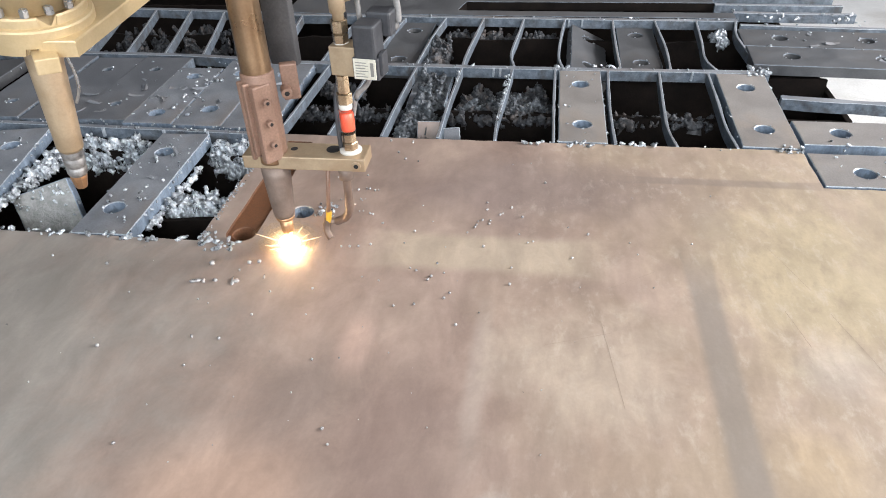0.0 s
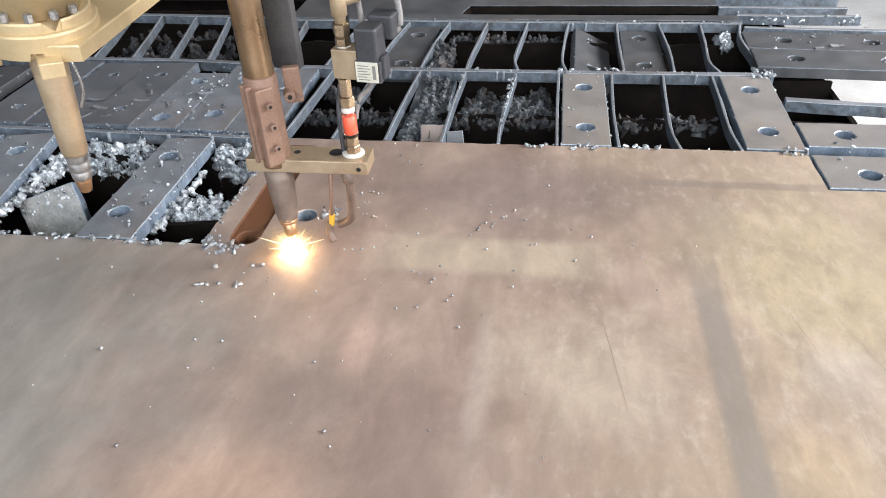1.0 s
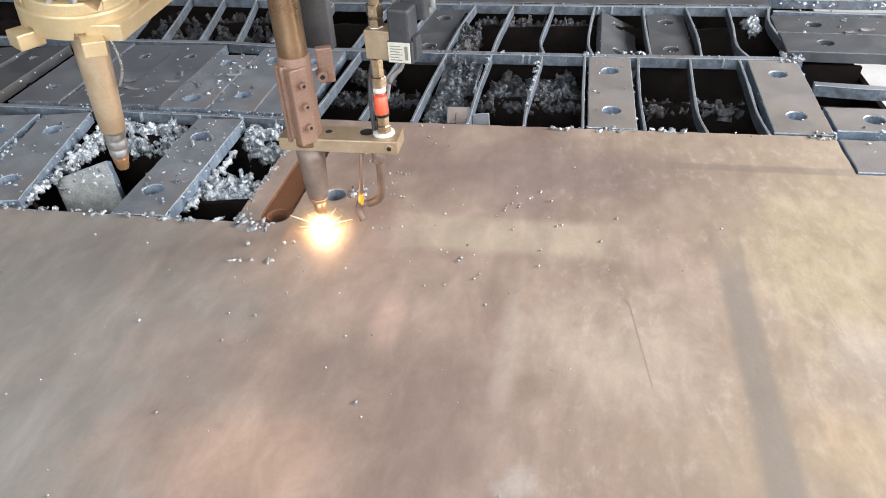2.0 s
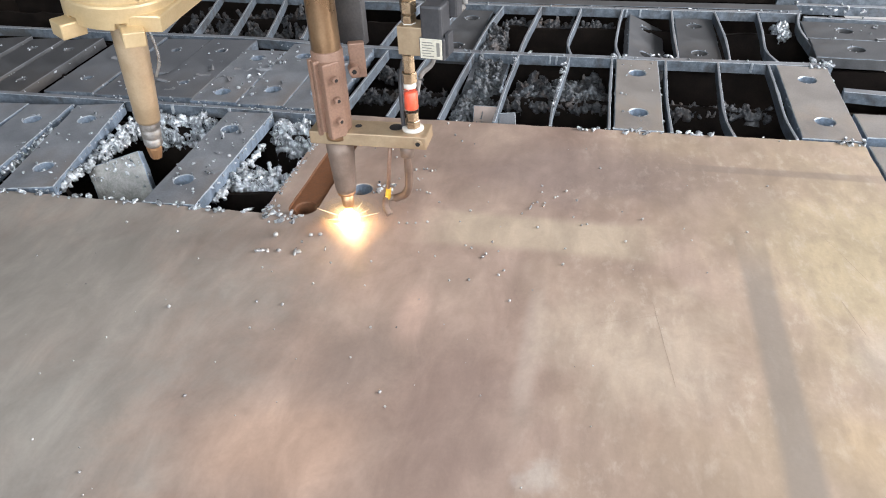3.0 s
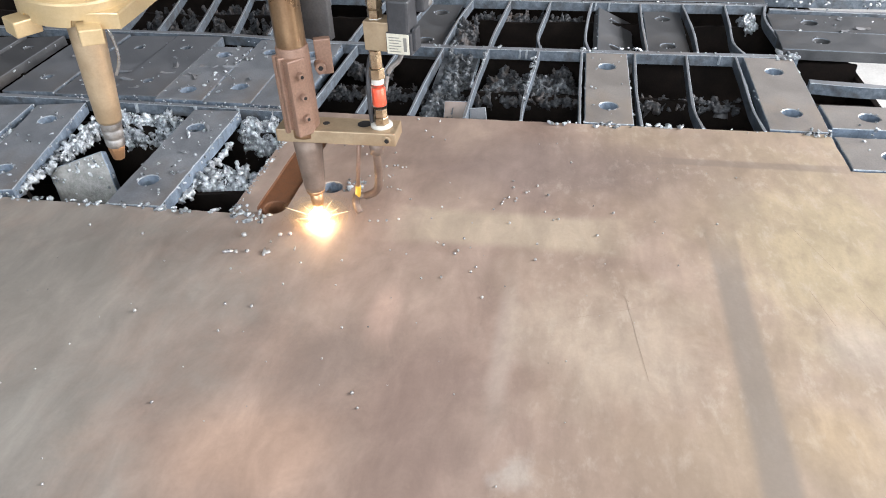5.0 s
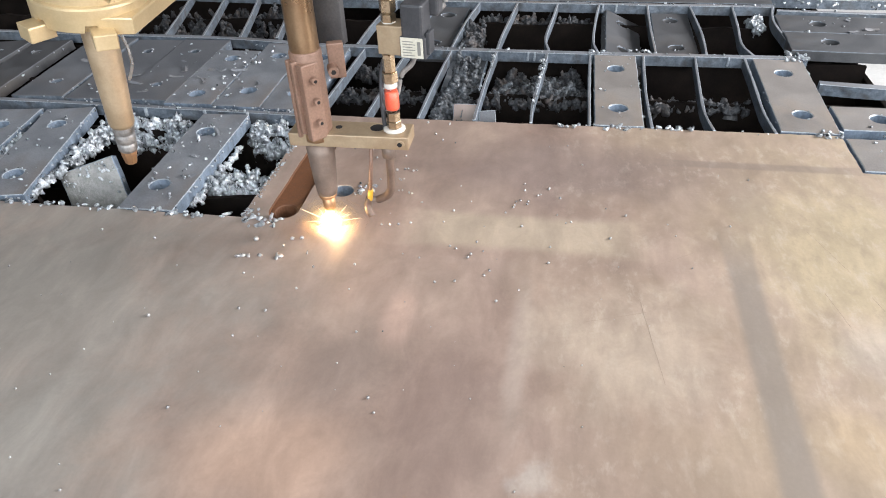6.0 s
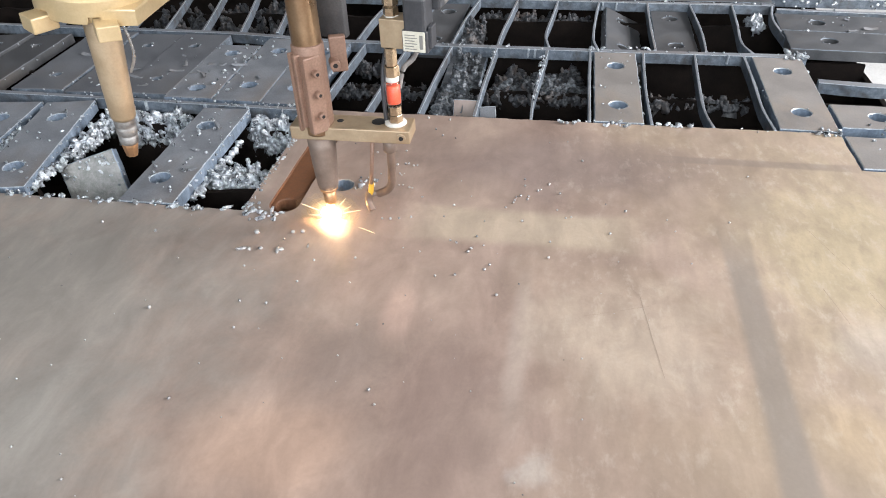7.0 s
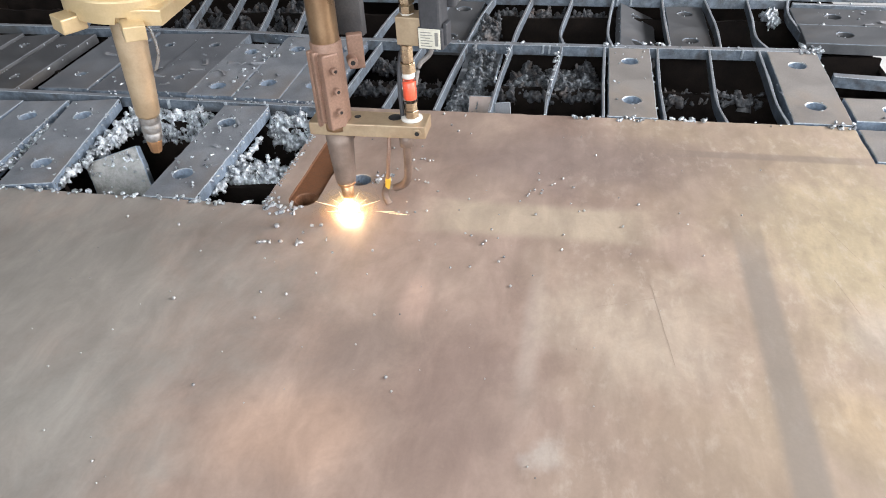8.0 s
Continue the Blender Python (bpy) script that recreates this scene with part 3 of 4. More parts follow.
def cut_part(x, y, w, length, rz=0.0, z=0.0, rx=0.0, ry=0.0, label=LABEL, off=0.0, gap=0.083, mat=None, hole=0.0148, rim=None):
    seed_count[0] += 1
    r = random.Random(100 + seed_count[0])
    out = ragged([(-w / 2, -length / 2), (w / 2, -length / 2), (w / 2, length / 2), (-w / 2, length / 2)], 0.014, 0.0006, r)
    bm = slab(out, [circle(off, -gap, hole, 24), circle(off, gap, hole, 24)] if gap else [], -T, 0.0)
    # sides of MID and DIM strips are darkened in the colour too
    ob = part("cut_strip", bm, [mat or CUT, DIM if mat is DIM else SHADED_EDGE if mat is MID else EDGE, rim or (SHADED_EDGE if mat is DIM else RIM)], None, label)
    tagged(ob, "", "steel strip", "cut strips in the skeleton")
    ob.matrix_basis = pose(x, y, z, rx, ry, rz)
    bm = bmesh.new()
    for _ in range(14 if mat else 34):
        k = r.random()
        side = (w / 2 + 0.0005, length * (r.random() - 0.5)) if k < 0.55 else (-w / 2 - 0.0005, length * (r.random() - 0.5)) if k < 0.8 else (w * (r.random() - 0.5), -length / 2 - 0.0005)
        q = r.uniform(0.0008, 0.0024)
        lump(bm, (side[0], side[1], r.uniform(-0.008, -0.0005)), (q, q * r.uniform(0.8, 1.8), q), r, 1, 0.4)
    if gap:
        for g in (-gap, gap):
            for _ in range(5):
                a = r.uniform(0, 6.28)
                q = r.uniform(0.0007, 0.0018)
                lump(bm, (off + math.cos(a) * (hole + 0.002), g + math.sin(a) * (hole + 0.002), q * 0.5), (q * 1.5, q, q), r, 1, 0.4)
    part("edge_dross", bm, SLAG, ob, "silvery beads of dross along the cut", kind="stuff")
    return ob


cut_part(-0.577, 0.822, 0.083, 0.296, 1.6, 0.0, off=-0.009)
cut_part(-0.846, 0.825, 0.086, 0.292, 12.0, 0.0)
cut_part(-0.957, 0.815, 0.086, 0.292, 7.5, -0.002)
cut_part(-1.055, 0.81, 0.086, 0.292, 4.0, -0.002)
cut_part(-1.15, 0.81, 0.086, 0.292, 3.0, -0.002)
for x in (-1.325, -1.232, -1.136, -0.980, -0.8715, -0.768, -0.672, -0.582, -0.492):
    # far-left strips: the falling-off light is put into the colour, MID then DIM
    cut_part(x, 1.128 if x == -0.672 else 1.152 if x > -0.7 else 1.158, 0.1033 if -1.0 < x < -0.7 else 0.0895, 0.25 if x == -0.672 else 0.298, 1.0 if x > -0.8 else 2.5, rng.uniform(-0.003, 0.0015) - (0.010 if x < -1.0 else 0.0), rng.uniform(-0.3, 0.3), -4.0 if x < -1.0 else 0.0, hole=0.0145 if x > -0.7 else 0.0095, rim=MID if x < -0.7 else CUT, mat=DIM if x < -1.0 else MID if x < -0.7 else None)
WARM = "rust-tinted steel strip with two bolt holes, flush in place"
cut_part(0.0805, 1.134, 0.078, 0.295, 0.0, 0.0, label=WARM, mat=PAD)
cut_part(0.371, 1.135, 0.087, 0.292, -1.5, 0.0, label=WARM, mat=PAD)
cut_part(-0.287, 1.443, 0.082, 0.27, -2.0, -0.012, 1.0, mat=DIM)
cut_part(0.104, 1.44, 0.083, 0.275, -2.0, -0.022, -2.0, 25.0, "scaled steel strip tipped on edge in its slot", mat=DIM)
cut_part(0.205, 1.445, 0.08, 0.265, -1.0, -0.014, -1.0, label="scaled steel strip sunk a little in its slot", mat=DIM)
cut_part(0.561, 0.9275, 0.097, 0.296, 90.0, 0.0, label=WARM, mat=PAD, off=-0.008)
cut_part(0.565, 1.046, 0.083, 0.294, 90.0, 0.0, label=WARM, mat=PAD)
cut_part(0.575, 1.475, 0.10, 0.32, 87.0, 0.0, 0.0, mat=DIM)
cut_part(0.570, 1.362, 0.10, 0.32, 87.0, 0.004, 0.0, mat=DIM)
fallen = cut_part(-0.727, 0.778, 0.088, 0.124, 24.0, -0.066, 58.0, -13.0, "grey steel offcut with a slag-crusted upper edge, fallen into its slot", gap=0, mat=MOTTLED, rim=EDGE)
bm, r = bmesh.new(), random.Random(8)
for _ in range(30):
    q = r.uniform(0.0010, 0.0030)
    lump(bm, (r.uniform(-0.042, 0.042), 0.06 - abs(r.gauss(0, 0.018)), q * 0.4), (q * r.uniform(1, 2), q, q * 0.7), r, 1, 0.5)
part("crust", bm, SLAG, fallen, "silvery slag crust", kind="stuff")
cut_part(-0.176, 1.02, 0.042, 0.12, 0.0, -0.055, 62.0, 0.0, "small pale steel offcut leaning under the web", gap=0, mat=SHEET)
cut_part(-0.131, 1.01, 0.028, 0.11, 14.0, -0.055, 64.0, 0.0, "narrow grey steel sliver leaning beside the web", gap=0, mat=MID)
cut_part(0.272, 1.225, 0.075, 0.16, 4.0, -0.075, -25.0, 8.0, "dark steel strip fallen and leaning in its slot", mat=DIM)
cut_part(-0.205, 1.20, 0.07, 0.25, 0.0, -0.030, 3.0, 6.0, "slag-covered steel strip sunk in its slot")

# ---- slag ----
def slag_heap(name, label, spots):
    """Crusty slag, one joined mesh; spots: (x0, x1, y, z, number, size)."""
    r = random.Random(len(name) * 7 + int(abs(spots[0][0]) * 1000))
    bm = bmesh.new()
    for x0, x1, y0, y1, z, count, size in spots:
        for _ in range(count * 4):
            s = size * r.uniform(0.35, 0.95)
            lump(bm, (r.uniform(x0, x1), r.uniform(y0, y1), z + r.uniform(-1.0, 0.6) * size), (s * r.uniform(0.4, 0.9), s * r.uniform(0.4, 0.9), s * r.uniform(0.8, 2.2)), r, 2, 0.8)
    ob = part(name, bm, CRUST if label.startswith("dull") else SOOTED if label.startswith("sooty") else SLAG, None, label, smooth=True, kind="stuff")
    fuse = ob.modifiers.new("fuse", "REMESH")
    fuse.mode, fuse.voxel_size, fuse.use_smooth_shade = "VOXEL", 0.0019, True
    for scale, strength in ((0.014, 0.011), (0.0055, 0.0034)):
        tex = bpy.data.textures.new("crust", "CLOUDS")
        tex.noise_scale, tex.noise_depth, tex.noise_type = scale, 2, "HARD_NOISE"
        rough = ob.modifiers.new("crust", "DISPLACE")
        rough.texture, rough.strength, rough.mid_level, rough.texture_coords = tex, strength, 0.3, "LOCAL"
    return tagged(ob, "", "slag")


slag_heap("slag_crust", "bright crusty slag hanging at the far end of the slot", [(-0.53, -0.445, 0.950, 0.968, -0.037, 60, 0.015), (-0.53, -0.46, 0.948, 0.966, -0.049, 40, 0.013)])
slag_heap("slag_crust", "bright crusty slag heaped across the slot", [(-0.525, -0.455, 0.775, 0.812, -0.034, 60, 0.013)])
slag_heap("slag_crust", "crusty slag bead along the cut edge", [(-0.533, -0.524, 0.72, 0.90, -0.022, 50, 0.004)])
slag_heap("slag_crust", "bright crusty slag hanging under the cross bar", [(-0.80, -0.622, 0.950, 0.970, -0.037, 100, 0.015), (-0.79, -0.65, 0.948, 0.968, -0.049, 60, 0.013)])
slag_heap("slag_crust", "crusty slag along the tilted strip", [(-0.80, -0.775, 0.82, 0.94, -0.020, 40, 0.008), (-0.790, -0.775, 0.69, 0.83, -0.014, 50, 0.005), (-0.93, -0.90, 0.69, 0.9, -0.014, 70, 0.006)])
slag_heap("slag_crust", "dull slag crusted along a table slat", [(-0.44, 0.03, 1.130, 1.155, -0.036, 110, 0.008)])
slag_heap("slag_crust", "dull slag crusted along a table slat", [(0.14, 0.31, 1.130, 1.155, -0.036, 40, 0.008)])
slag_heap("slag_crust", "dull slag under the far cross bar", [(-0.22, 0.04, 1.53, 1.565, -0.035, 50, 0.010)])
slag_heap("slag_crust", "sooty slag heaped on a sunken strip", [(-0.225, -0.175, 1.13, 1.28, -0.022, 34, 0.012), (-0.238, -0.175, 0.995, 1.13, -0.032, 34, 0.011)])
slag_heap("slag_crust", "silvery slag lump caught between two webs", [(0.372, 0.392, 1.50, 1.56, -0.020, 12, 0.010)])
slag_heap("slag_crust", "dull dark slag on the web of the far row", [(-0.225, -0.19, 1.33, 1.46, -0.02, 34, 0.012)])
slag_heap("slag_crust", "sooty slag caked over a table slat", [(-0.145, 0.025, 1.155, 1.185, -0.045, 50, 0.012), (-0.09, -0.03, 1.18, 1.25, -0.05, 26, 0.012)])
slag_heap("slag_crust", "dull slag caked under the cross bar", [(-0.145, 0.025, 1.19, 1.29, -0.062, 60, 0.014)])
slag_heap("slag_crust", "sooty slag on the web of the far row", [(-0.232, -0.205, 1.32, 1.45, -0.022, 30, 0.010)])
slag_heap("slag_crust", "dull slag under the far rows", [(-1.0, -0.6, 1.40, 1.60, -0.05, 70, 0.016)])
slag_heap("slag_crust", "dull slag under the narrow slot", [(-0.43, -0.34, 1.23, 1.28, -0.04, 18, 0.009), (-0.43, -0.26, 1.13, 1.155, -0.036, 26, 0.008)])


def crumbs(name, label, spots, mat):
    r = random.Random(len(label))
    bm = bmesh.new()
    for x0, x1, y0, y1, count, lo, hi in spots:
        for _ in range(count):
            s = r.uniform(lo, hi)
            lump(bm, (r.uniform(x0, x1), r.uniform(y0, y1), s * 0.6), (s * r.uniform(0.8, 2.2), s, s * 0.8), r, 1, 0.35)
    return tagged(part(name, bm, mat, None, label, kind="stuff"), "", "slag crumbs")


crumbs("slag_crumbs", "silvery slag crumbs along the edge of the cut", [(-1.0, -0.44, 0.664, 0.676, 70, 0.0015, 0.004), (-0.43, -0.37, 0.650, 0.676, 22, 0.0015, 0.004)], SLAG)
crumbs("slag_crumbs", "silvery slag crumbs along the far edge of the sheet", [(-0.25, 0.41, 0.972, 0.984, 16, 0.0010, 0.0022), (0.06, 0.10, 0.970, 0.984, 10, 0.002, 0.004), (-0.02, 0.02, 0.972, 0.984, 10, 0.002, 0.004), (0.14, 0.2, 0.972, 0.984, 10, 0.002, 0.004), (0.37, 0.41, 0.972, 0.995, 14, 0.002, 0.005)], SLAG)
def flakes(label, spots):
    """Thin curled flakes of scale lying on the strips; spots: (x0, x1, y0, y1, number)."""
    r = random.Random(21)
    bm = bmesh.new()
    for x0, x1, y0, y1, count in spots:
        for _ in range(count):
            n1, w = r.uniform(0.004, 0.017), r.uniform(0.002, 0.005)
            at = Matrix.Translation((r.uniform(x0, x1), r.uniform(y0, y1), 0.0004)) @ pose(0, 0, 0, r.uniform(-6, 6), r.uniform(-5, 5), r.gauss(8, 35))
            b = box(-n1, n1, -w, w, 0, 0.0012, 0, None)
            bmesh.ops.subdivide_edges(b, edges=b.edges[:], cuts=2)
            for v in b.verts:
                v.co += Vector((r.uniform(-1, 1), r.uniform(-1, 1), 0)) * 0.0011
                v.co.z += 40 * v.co.x ** 2 * 0.3
            joined(bm, moved(b, at))
    return tagged(part("scale_flakes", bm, CUT, None, label, kind="stuff"), "", "scale flakes")


flakes("thin grey flakes of scale lying on the strips", [(-0.84, -0.63, 1.02, 1.20, 12), (-0.62, -0.54, 0.72, 0.95, 3), (-0.64, -0.46, 1.03, 1.28, 6), (-1.0, -0.85, 1.05, 1.28, 3), (0.45, 0.70, 1.32, 1.52, 8)])
crumbs("slag_crumbs", "slag crumbs on the cut strips", [(-0.61, -0.54, 0.70, 0.96, 44, 0.001, 0.0030), (-0.9, -0.55, 1.02, 1.3, 30, 0.001, 0.0026), (-0.92, -0.78, 0.70, 0.95, 30, 0.001, 0.003), (0.43, 0.70, 0.90, 1.08, 14, 0.001, 0.0025), (0.43, 0.7, 1.32, 1.52, 30, 0.001, 0.003), (0.05, 0.11, 1.0, 1.27, 10, 0.001, 0.002)], SLAG)
crumbs("slag_crumbs", "silvery drips caught on the skeleton bars", [(-0.95, -0.44, 0.978, 0.994, 44, 0.001, 0.0026), (-0.4, 0.42, 1.287, 1.298, 26, 0.001, 0.003), (-0.4, 0.42, 1.582, 1.594, 20, 0.001, 0.003), (0.03, 0.06, 1.285, 1.3, 8, 0.002, 0.004), (0.10, 0.15, 1.29, 1.31, 10, 0.002, 0.004), (-0.66, -0.60, 1.02, 1.28, 24, 0.0015, 0.004), (-0.06, -0.05, 1.16, 1.25, 22, 0.0015, 0.004), (-0.062, -0.055, 1.02, 1.16, 12, 0.001, 0.0025), (-0.155, -0.147, 1.2, 1.28, 8, 0.001, 0.003), (0.39, 0.43, 1.27, 1.31, 12, 0.002, 0.005), (0.43, 0.7, 1.55, 1.66, 30, 0.0015, 0.004)], SLAG)
crumbs("slag_crumbs", "frosty spatter on the lip of the narrow tongue", [(-0.429, -0.419, 0.675, 0.97, 110, 0.0007, 0.0019), (-0.428, -0.40, 0.66, 0.69, 16, 0.001, 0.003)], SLAG)
crumbs("slag_crumbs", "slag splash beside the bolt hole", [(-0.288, -0.262, 0.742, 0.775, 26, 0.0012, 0.003)], SLAG)


def spatter():
    r = random.Random(5)
    bm = bmesh.new()
    spots = [(-0.386, 0.622, 0.0038), (-0.068, 0.541, 0.002), (-0.108, 0.624, 0.0022), (-0.111, 0.617, 0.0022), (-0.454, 0.468, 0.0024), (-0.176, 0.384, 0.0021), (0.081, 0.729, 0.0019), (-0.368, 0.346, 0.0018), (-0.34, 0.629, 0.0028), (-0.328, 0.632, 0.003),
             (-0.345, 0.450, 0.0017), (-0.356, 0.493, 0.0018), (-0.324, 0.493, 0.002), (-0.418, 0.246, 0.0016), (-0.536, 0.348, 0.0014), (-0.522, 0.610, 0.0023), (-0.604, 0.620, 0.0020), (-0.128, 0.634, 0.0016), (-0.120, 0.571, 0.0017), (-0.143, 0.566, 0.0017), (-0.087, 0.585, 0.0018), (-0.013, 0.650, 0.0015), (-0.170, 0.610, 0.0014), (-0.166, 0.367, 0.0015),
             (-0.376, 0.555, 0.0016), (-0.295, 0.577, 0.0016), (-0.302, 0.535, 0.0016), (-0.196, 0.682, 0.0019), (-0.211, 0.677, 0.0018), (-0.222, 0.675, 0.0018), (-0.233, 0.674, 0.0018), (-0.192, 0.910, 0.002)]
    for _ in range(60):
        spots.append((r.gauss(-0.17, 0.15), r.gauss(0.74, 0.11), r.uniform(0.0008, 0.0020)))
    for x, y in ((-0.247, 0.81), (-0.227, 0.819), (-0.214, 0.816), (-0.229, 0.788), (-0.226, 0.758), (-0.209, 0.752), (-0.032, 0.765), (-0.026, 0.783), (-0.054, 0.751), (-0.068, 0.736), (-0.058, 0.744), (-0.23, 0.966), (-0.187, 0.963)):
        for _ in range(2):
            spots.append((x + r.gauss(0, 0.004), y + r.gauss(0, 0.002), r.uniform(0.0013, 0.0022)))
    for _ in range(45):
        spots.append((r.uniform(-0.7, 0.1), r.uniform(0.2, 0.66), r.uniform(0.0005, 0.0013)))
    for x, y, n1, w in ((-0.394, 0.587, 0.0075, 0.0026), (-0.384, 0.589, 0.004, 0.002), (-0.370, 0.591, 0.0045, 0.0026), (-0.347, 0.590, 0.0065, 0.0024), (-0.343, 0.592, 0.004, 0.003), (-0.312, 0.604, 0.004, 0.0012)):
        lump(bm, (x, y, w * 0.5), (n1, w, w * 0.8), r, 2, 0.45)
    for x, y, s in spots:
        if y > 0.97 or (x < -0.425 and y > 0.66):
            continue
        if math.hypot(x + 0.305, y - 0.752) < 0.02 or (abs(x + 0.375) < 0.025 and y > 0.67):
            continue
        lump(bm, (x, y, s * 0.75), (s * r.uniform(0.9, 1.3), s, s), r, 1, 0.15)
    tagged(part("spatter_beads", bm, BEAD, None, "tiny round steel spatter beads strewn on the sheet", smooth=True, kind="stuff"), "", "spatter")


spatter()

# ---- the burning torch ----
TX, TY = -0.297, 0.666    # the torch
FX, FY = -0.298, 0.664    # the foot of the flame


def socket_bolt(parent, base, tip, r=0.0045):
    bm = rod(base, tip, r, 16, None, 0.0006)
    b = part("bolt", bm, RUSTY, parent, smooth=False)
    d = (Vector(tip) - Vector(base)).normalized()
    part("socket", hexa(Vector(tip) - d * 0.0005, Vector(tip) + d * 0.0004, r * 0.5), HOLE, b)
    return b


torch = thing("cutting_torch", "bronzed oxy-fuel cutting torch burning over the steel sheet", "cutting torch")
tz = Matrix.Translation((TX, TY, 0))
part("tube", lathe([(0.0165, 0.13), (0.0168, 0.132), (0.0168, 0.75), (0.016, 0.752)], 40, None, tz), TUBE, torch, smooth=True)
part("barrel", lathe([(0.009, 0.050), (0.0125, 0.052), (0.0135, 0.058), (0.0148, 0.075), (0.0168, 0.108), (0.0175, 0.124)], 40, None, tz), DULL, torch, "heat-greyed tapered barrel", True)
part("collar", lathe([(0.010, 0.0465), (0.0115, 0.0475), (0.0115, 0.0505), (0.010, 0.052)], 32, None, tz), COPPER, torch, "copper collar", True)
part("nozzle", lathe([(0.003, 0.022), (0.0062, 0.023), (0.0078, 0.030), (0.0088, 0.048)], 32, None, tz), COPPER, torch, "hot copper nozzle", True)
# split clamp with two ears
cm = tz @ pose(0, 0, 0, 0, 0, 50)
part("sleeve", lathe([(0.0175, 0.141), (0.0184, 0.1425), (0.0184, 0.238), (0.0175, 0.240)], 40, None, tz), RUSTY, torch, "brown clamp sleeve", True)
for s in (-1, 1):
    lo, hi = (0.0018, 0.0075) if s > 0 else (-0.0085, -0.0022)
    part("clamp_ear", moved(box(-0.0235, -0.002, lo, hi, 0.140 - 0.004 * s, 0.232, 0.0018), cm), RUSTY, torch, "brown clamp ear")
part("clamp_face", moved(box(-0.0190, 0.004, -0.0200, -0.0087, 0.137, 0.230, 0.002), cm), RUSTY, torch)
for z in (0.160, 0.186, 0.211):
    p0, p1 = cm @ Vector((-0.007, -0.0204, z)), cm @ Vector((-0.007, -0.0265, z))
    socket_bolt(torch, p0, p1, 0.0044)
# holder behind the tube
part("holder_bar", moved(box(-0.015, 0.018, -0.006, 0.006, 0.232, 0.75, 0.0012), Matrix.Translation((-0.279, 0.708, 0)) @ pose(0, 0, 0, 0, 0, -8)), DARKBAR, torch, "dark grey flat holder bar")
part("holder_plate", moved(box(-0.009, 0.010, -0.0055, 0.0055, 0.196, 0.238, 0.0015), Matrix.Translation((-0.272, 0.694, 0)) @ pose(0, 0, 0, 0, 0, 20)), RUSTY, torch, "brown bracket plate")
socket_bolt(torch, (-0.277, 0.690, 0.209), (-0.270, 0.675, 0.209), 0.0062)

# cross arm
am = Matrix.Translation((-0.2575, 0.672, 0)) @ pose(0, 0, 0, 0, 0, 0.5)
arm = part("cross_arm", moved(box(-0.0725, 0.0735, -0.0185, 0.0185, 0.124, 0.1405, 0.0012), am), BRASS, torch, "dull brass cross arm")
part("arm_screw", moved(lathe([(0.0055, 0), (0.0055, 0.0016), (0.0045, 0.002)], 20, None, pose(0.0635, -0.0183, 0.132, 90)), am), BRASS, arm)
part("screw_bore", moved(lathe([(0.0028, 0.0), (0.0028, 0.0024)], 12, None, pose(0.0635, -0.0183, 0.132, 90)), am), HOLE, arm)
# flat black discs paint the dark of two holes on the solid arm
part("slot_hole", moved(lathe([(0.0042, 0.1395), (0.0042, 0.1409)], 16, None, pose(-0.015, 0.002, 0)), am), HOLE, arm)
part("slot_hole", moved(lathe([(0.0085, 0.1395), (0.0085, 0.1409)], 20, None, pose(0.032, 0.004, 0)), am), HOLE, arm)

# igniter: valve stack on the arm
VX, VY = -0.204, 0.674
vm = Matrix.Translation((VX, VY, 0))
part("washer", lathe([(0.0125, 0.1405), (0.0130, 0.141), (0.0130, 0.1432), (0.012, 0.144)], 28, None, vm), PTFE, torch, "pale flanged washer", True)
part("hex_nut", hexa((VX, VY, 0.1435), (VX, VY, 0.153), 0.0088), NUT, torch, "brass hex nut")
part("hex_nut", hexa((VX, VY, 0.153), (VX, VY, 0.164), 0.0078), NUT, torch, "brass hex nut")
part("sight_float", lathe([(0.0044, 0.167), (0.0052, 0.168), (0.0052, 0.188), (0.0044, 0.189)], 24, None, vm), REDF, torch, "red float", True)
part("sight_tube", lathe([(0.0082, 0.164), (0.0085, 0.165), (0.0085, 0.193), (0.0082, 0.194)], 28, None, vm), GLASS, torch, "clear sight tube", True).visible_shadow = False
part("seal", lathe([(0.0070, 0.194), (0.0075, 0.195), (0.0075, 0.199), (0.0065, 0.201)], 24, None, vm), PTFE, torch, "white sealing tape", True)
part("hex_nut", hexa((VX, VY, 0.2005), (VX, VY, 0.213), 0.0090), NUT, torch, "dull brass hex nut")
part("hex_nut", hexa((VX, VY, 0.213), (VX, VY, 0.234), 0.0072), NUT, torch, "dull brass hex nut")
bmx = vm @ pose(0.009, 0, 0.012, 0, 0, -8)
valve = part("valve_body", moved(box(-0.015, 0.021, -0.013, 0.013, 0.225, 0.257, 0.0012), bmx), BRASS, torch, "square brass valve body")
coil = part("coil", moved(box(0.014, 0.039, -0.016, 0.012, 0.243, 0.282, 0.003), bmx), BLACK, torch, "black solenoid coil")
part("coil_base", moved(box(0.012, 0.041, -0.0165, 0.014, 0.224, 0.248, 0.0015), bmx), BLACK, torch)
part("coil_label", moved(box(0.0135, 0.0385, -0.0178, -0.0166, 0.2255, 0.2475, 0.0003), bmx), PAPER, coil, "white maker's label with unreadable print")
for i, (a, c, z, h) in enumerate([(0.016, 0.028, 0.2435, 0.0009), (0.016, 0.030, 0.2405, 0.0009), (0.016, 0.027, 0.2375, 0.0009), (0.016, 0.030, 0.2345, 0.0009), (0.016, 0.026, 0.2315, 0.0009), (0.016, 0.029, 0.2285, 0.0009)]):
    part("print_bar", moved(box(a, c, -0.0181, -0.0176, z - h / 2, z + h / 2, 0), bmx), INK, coil)
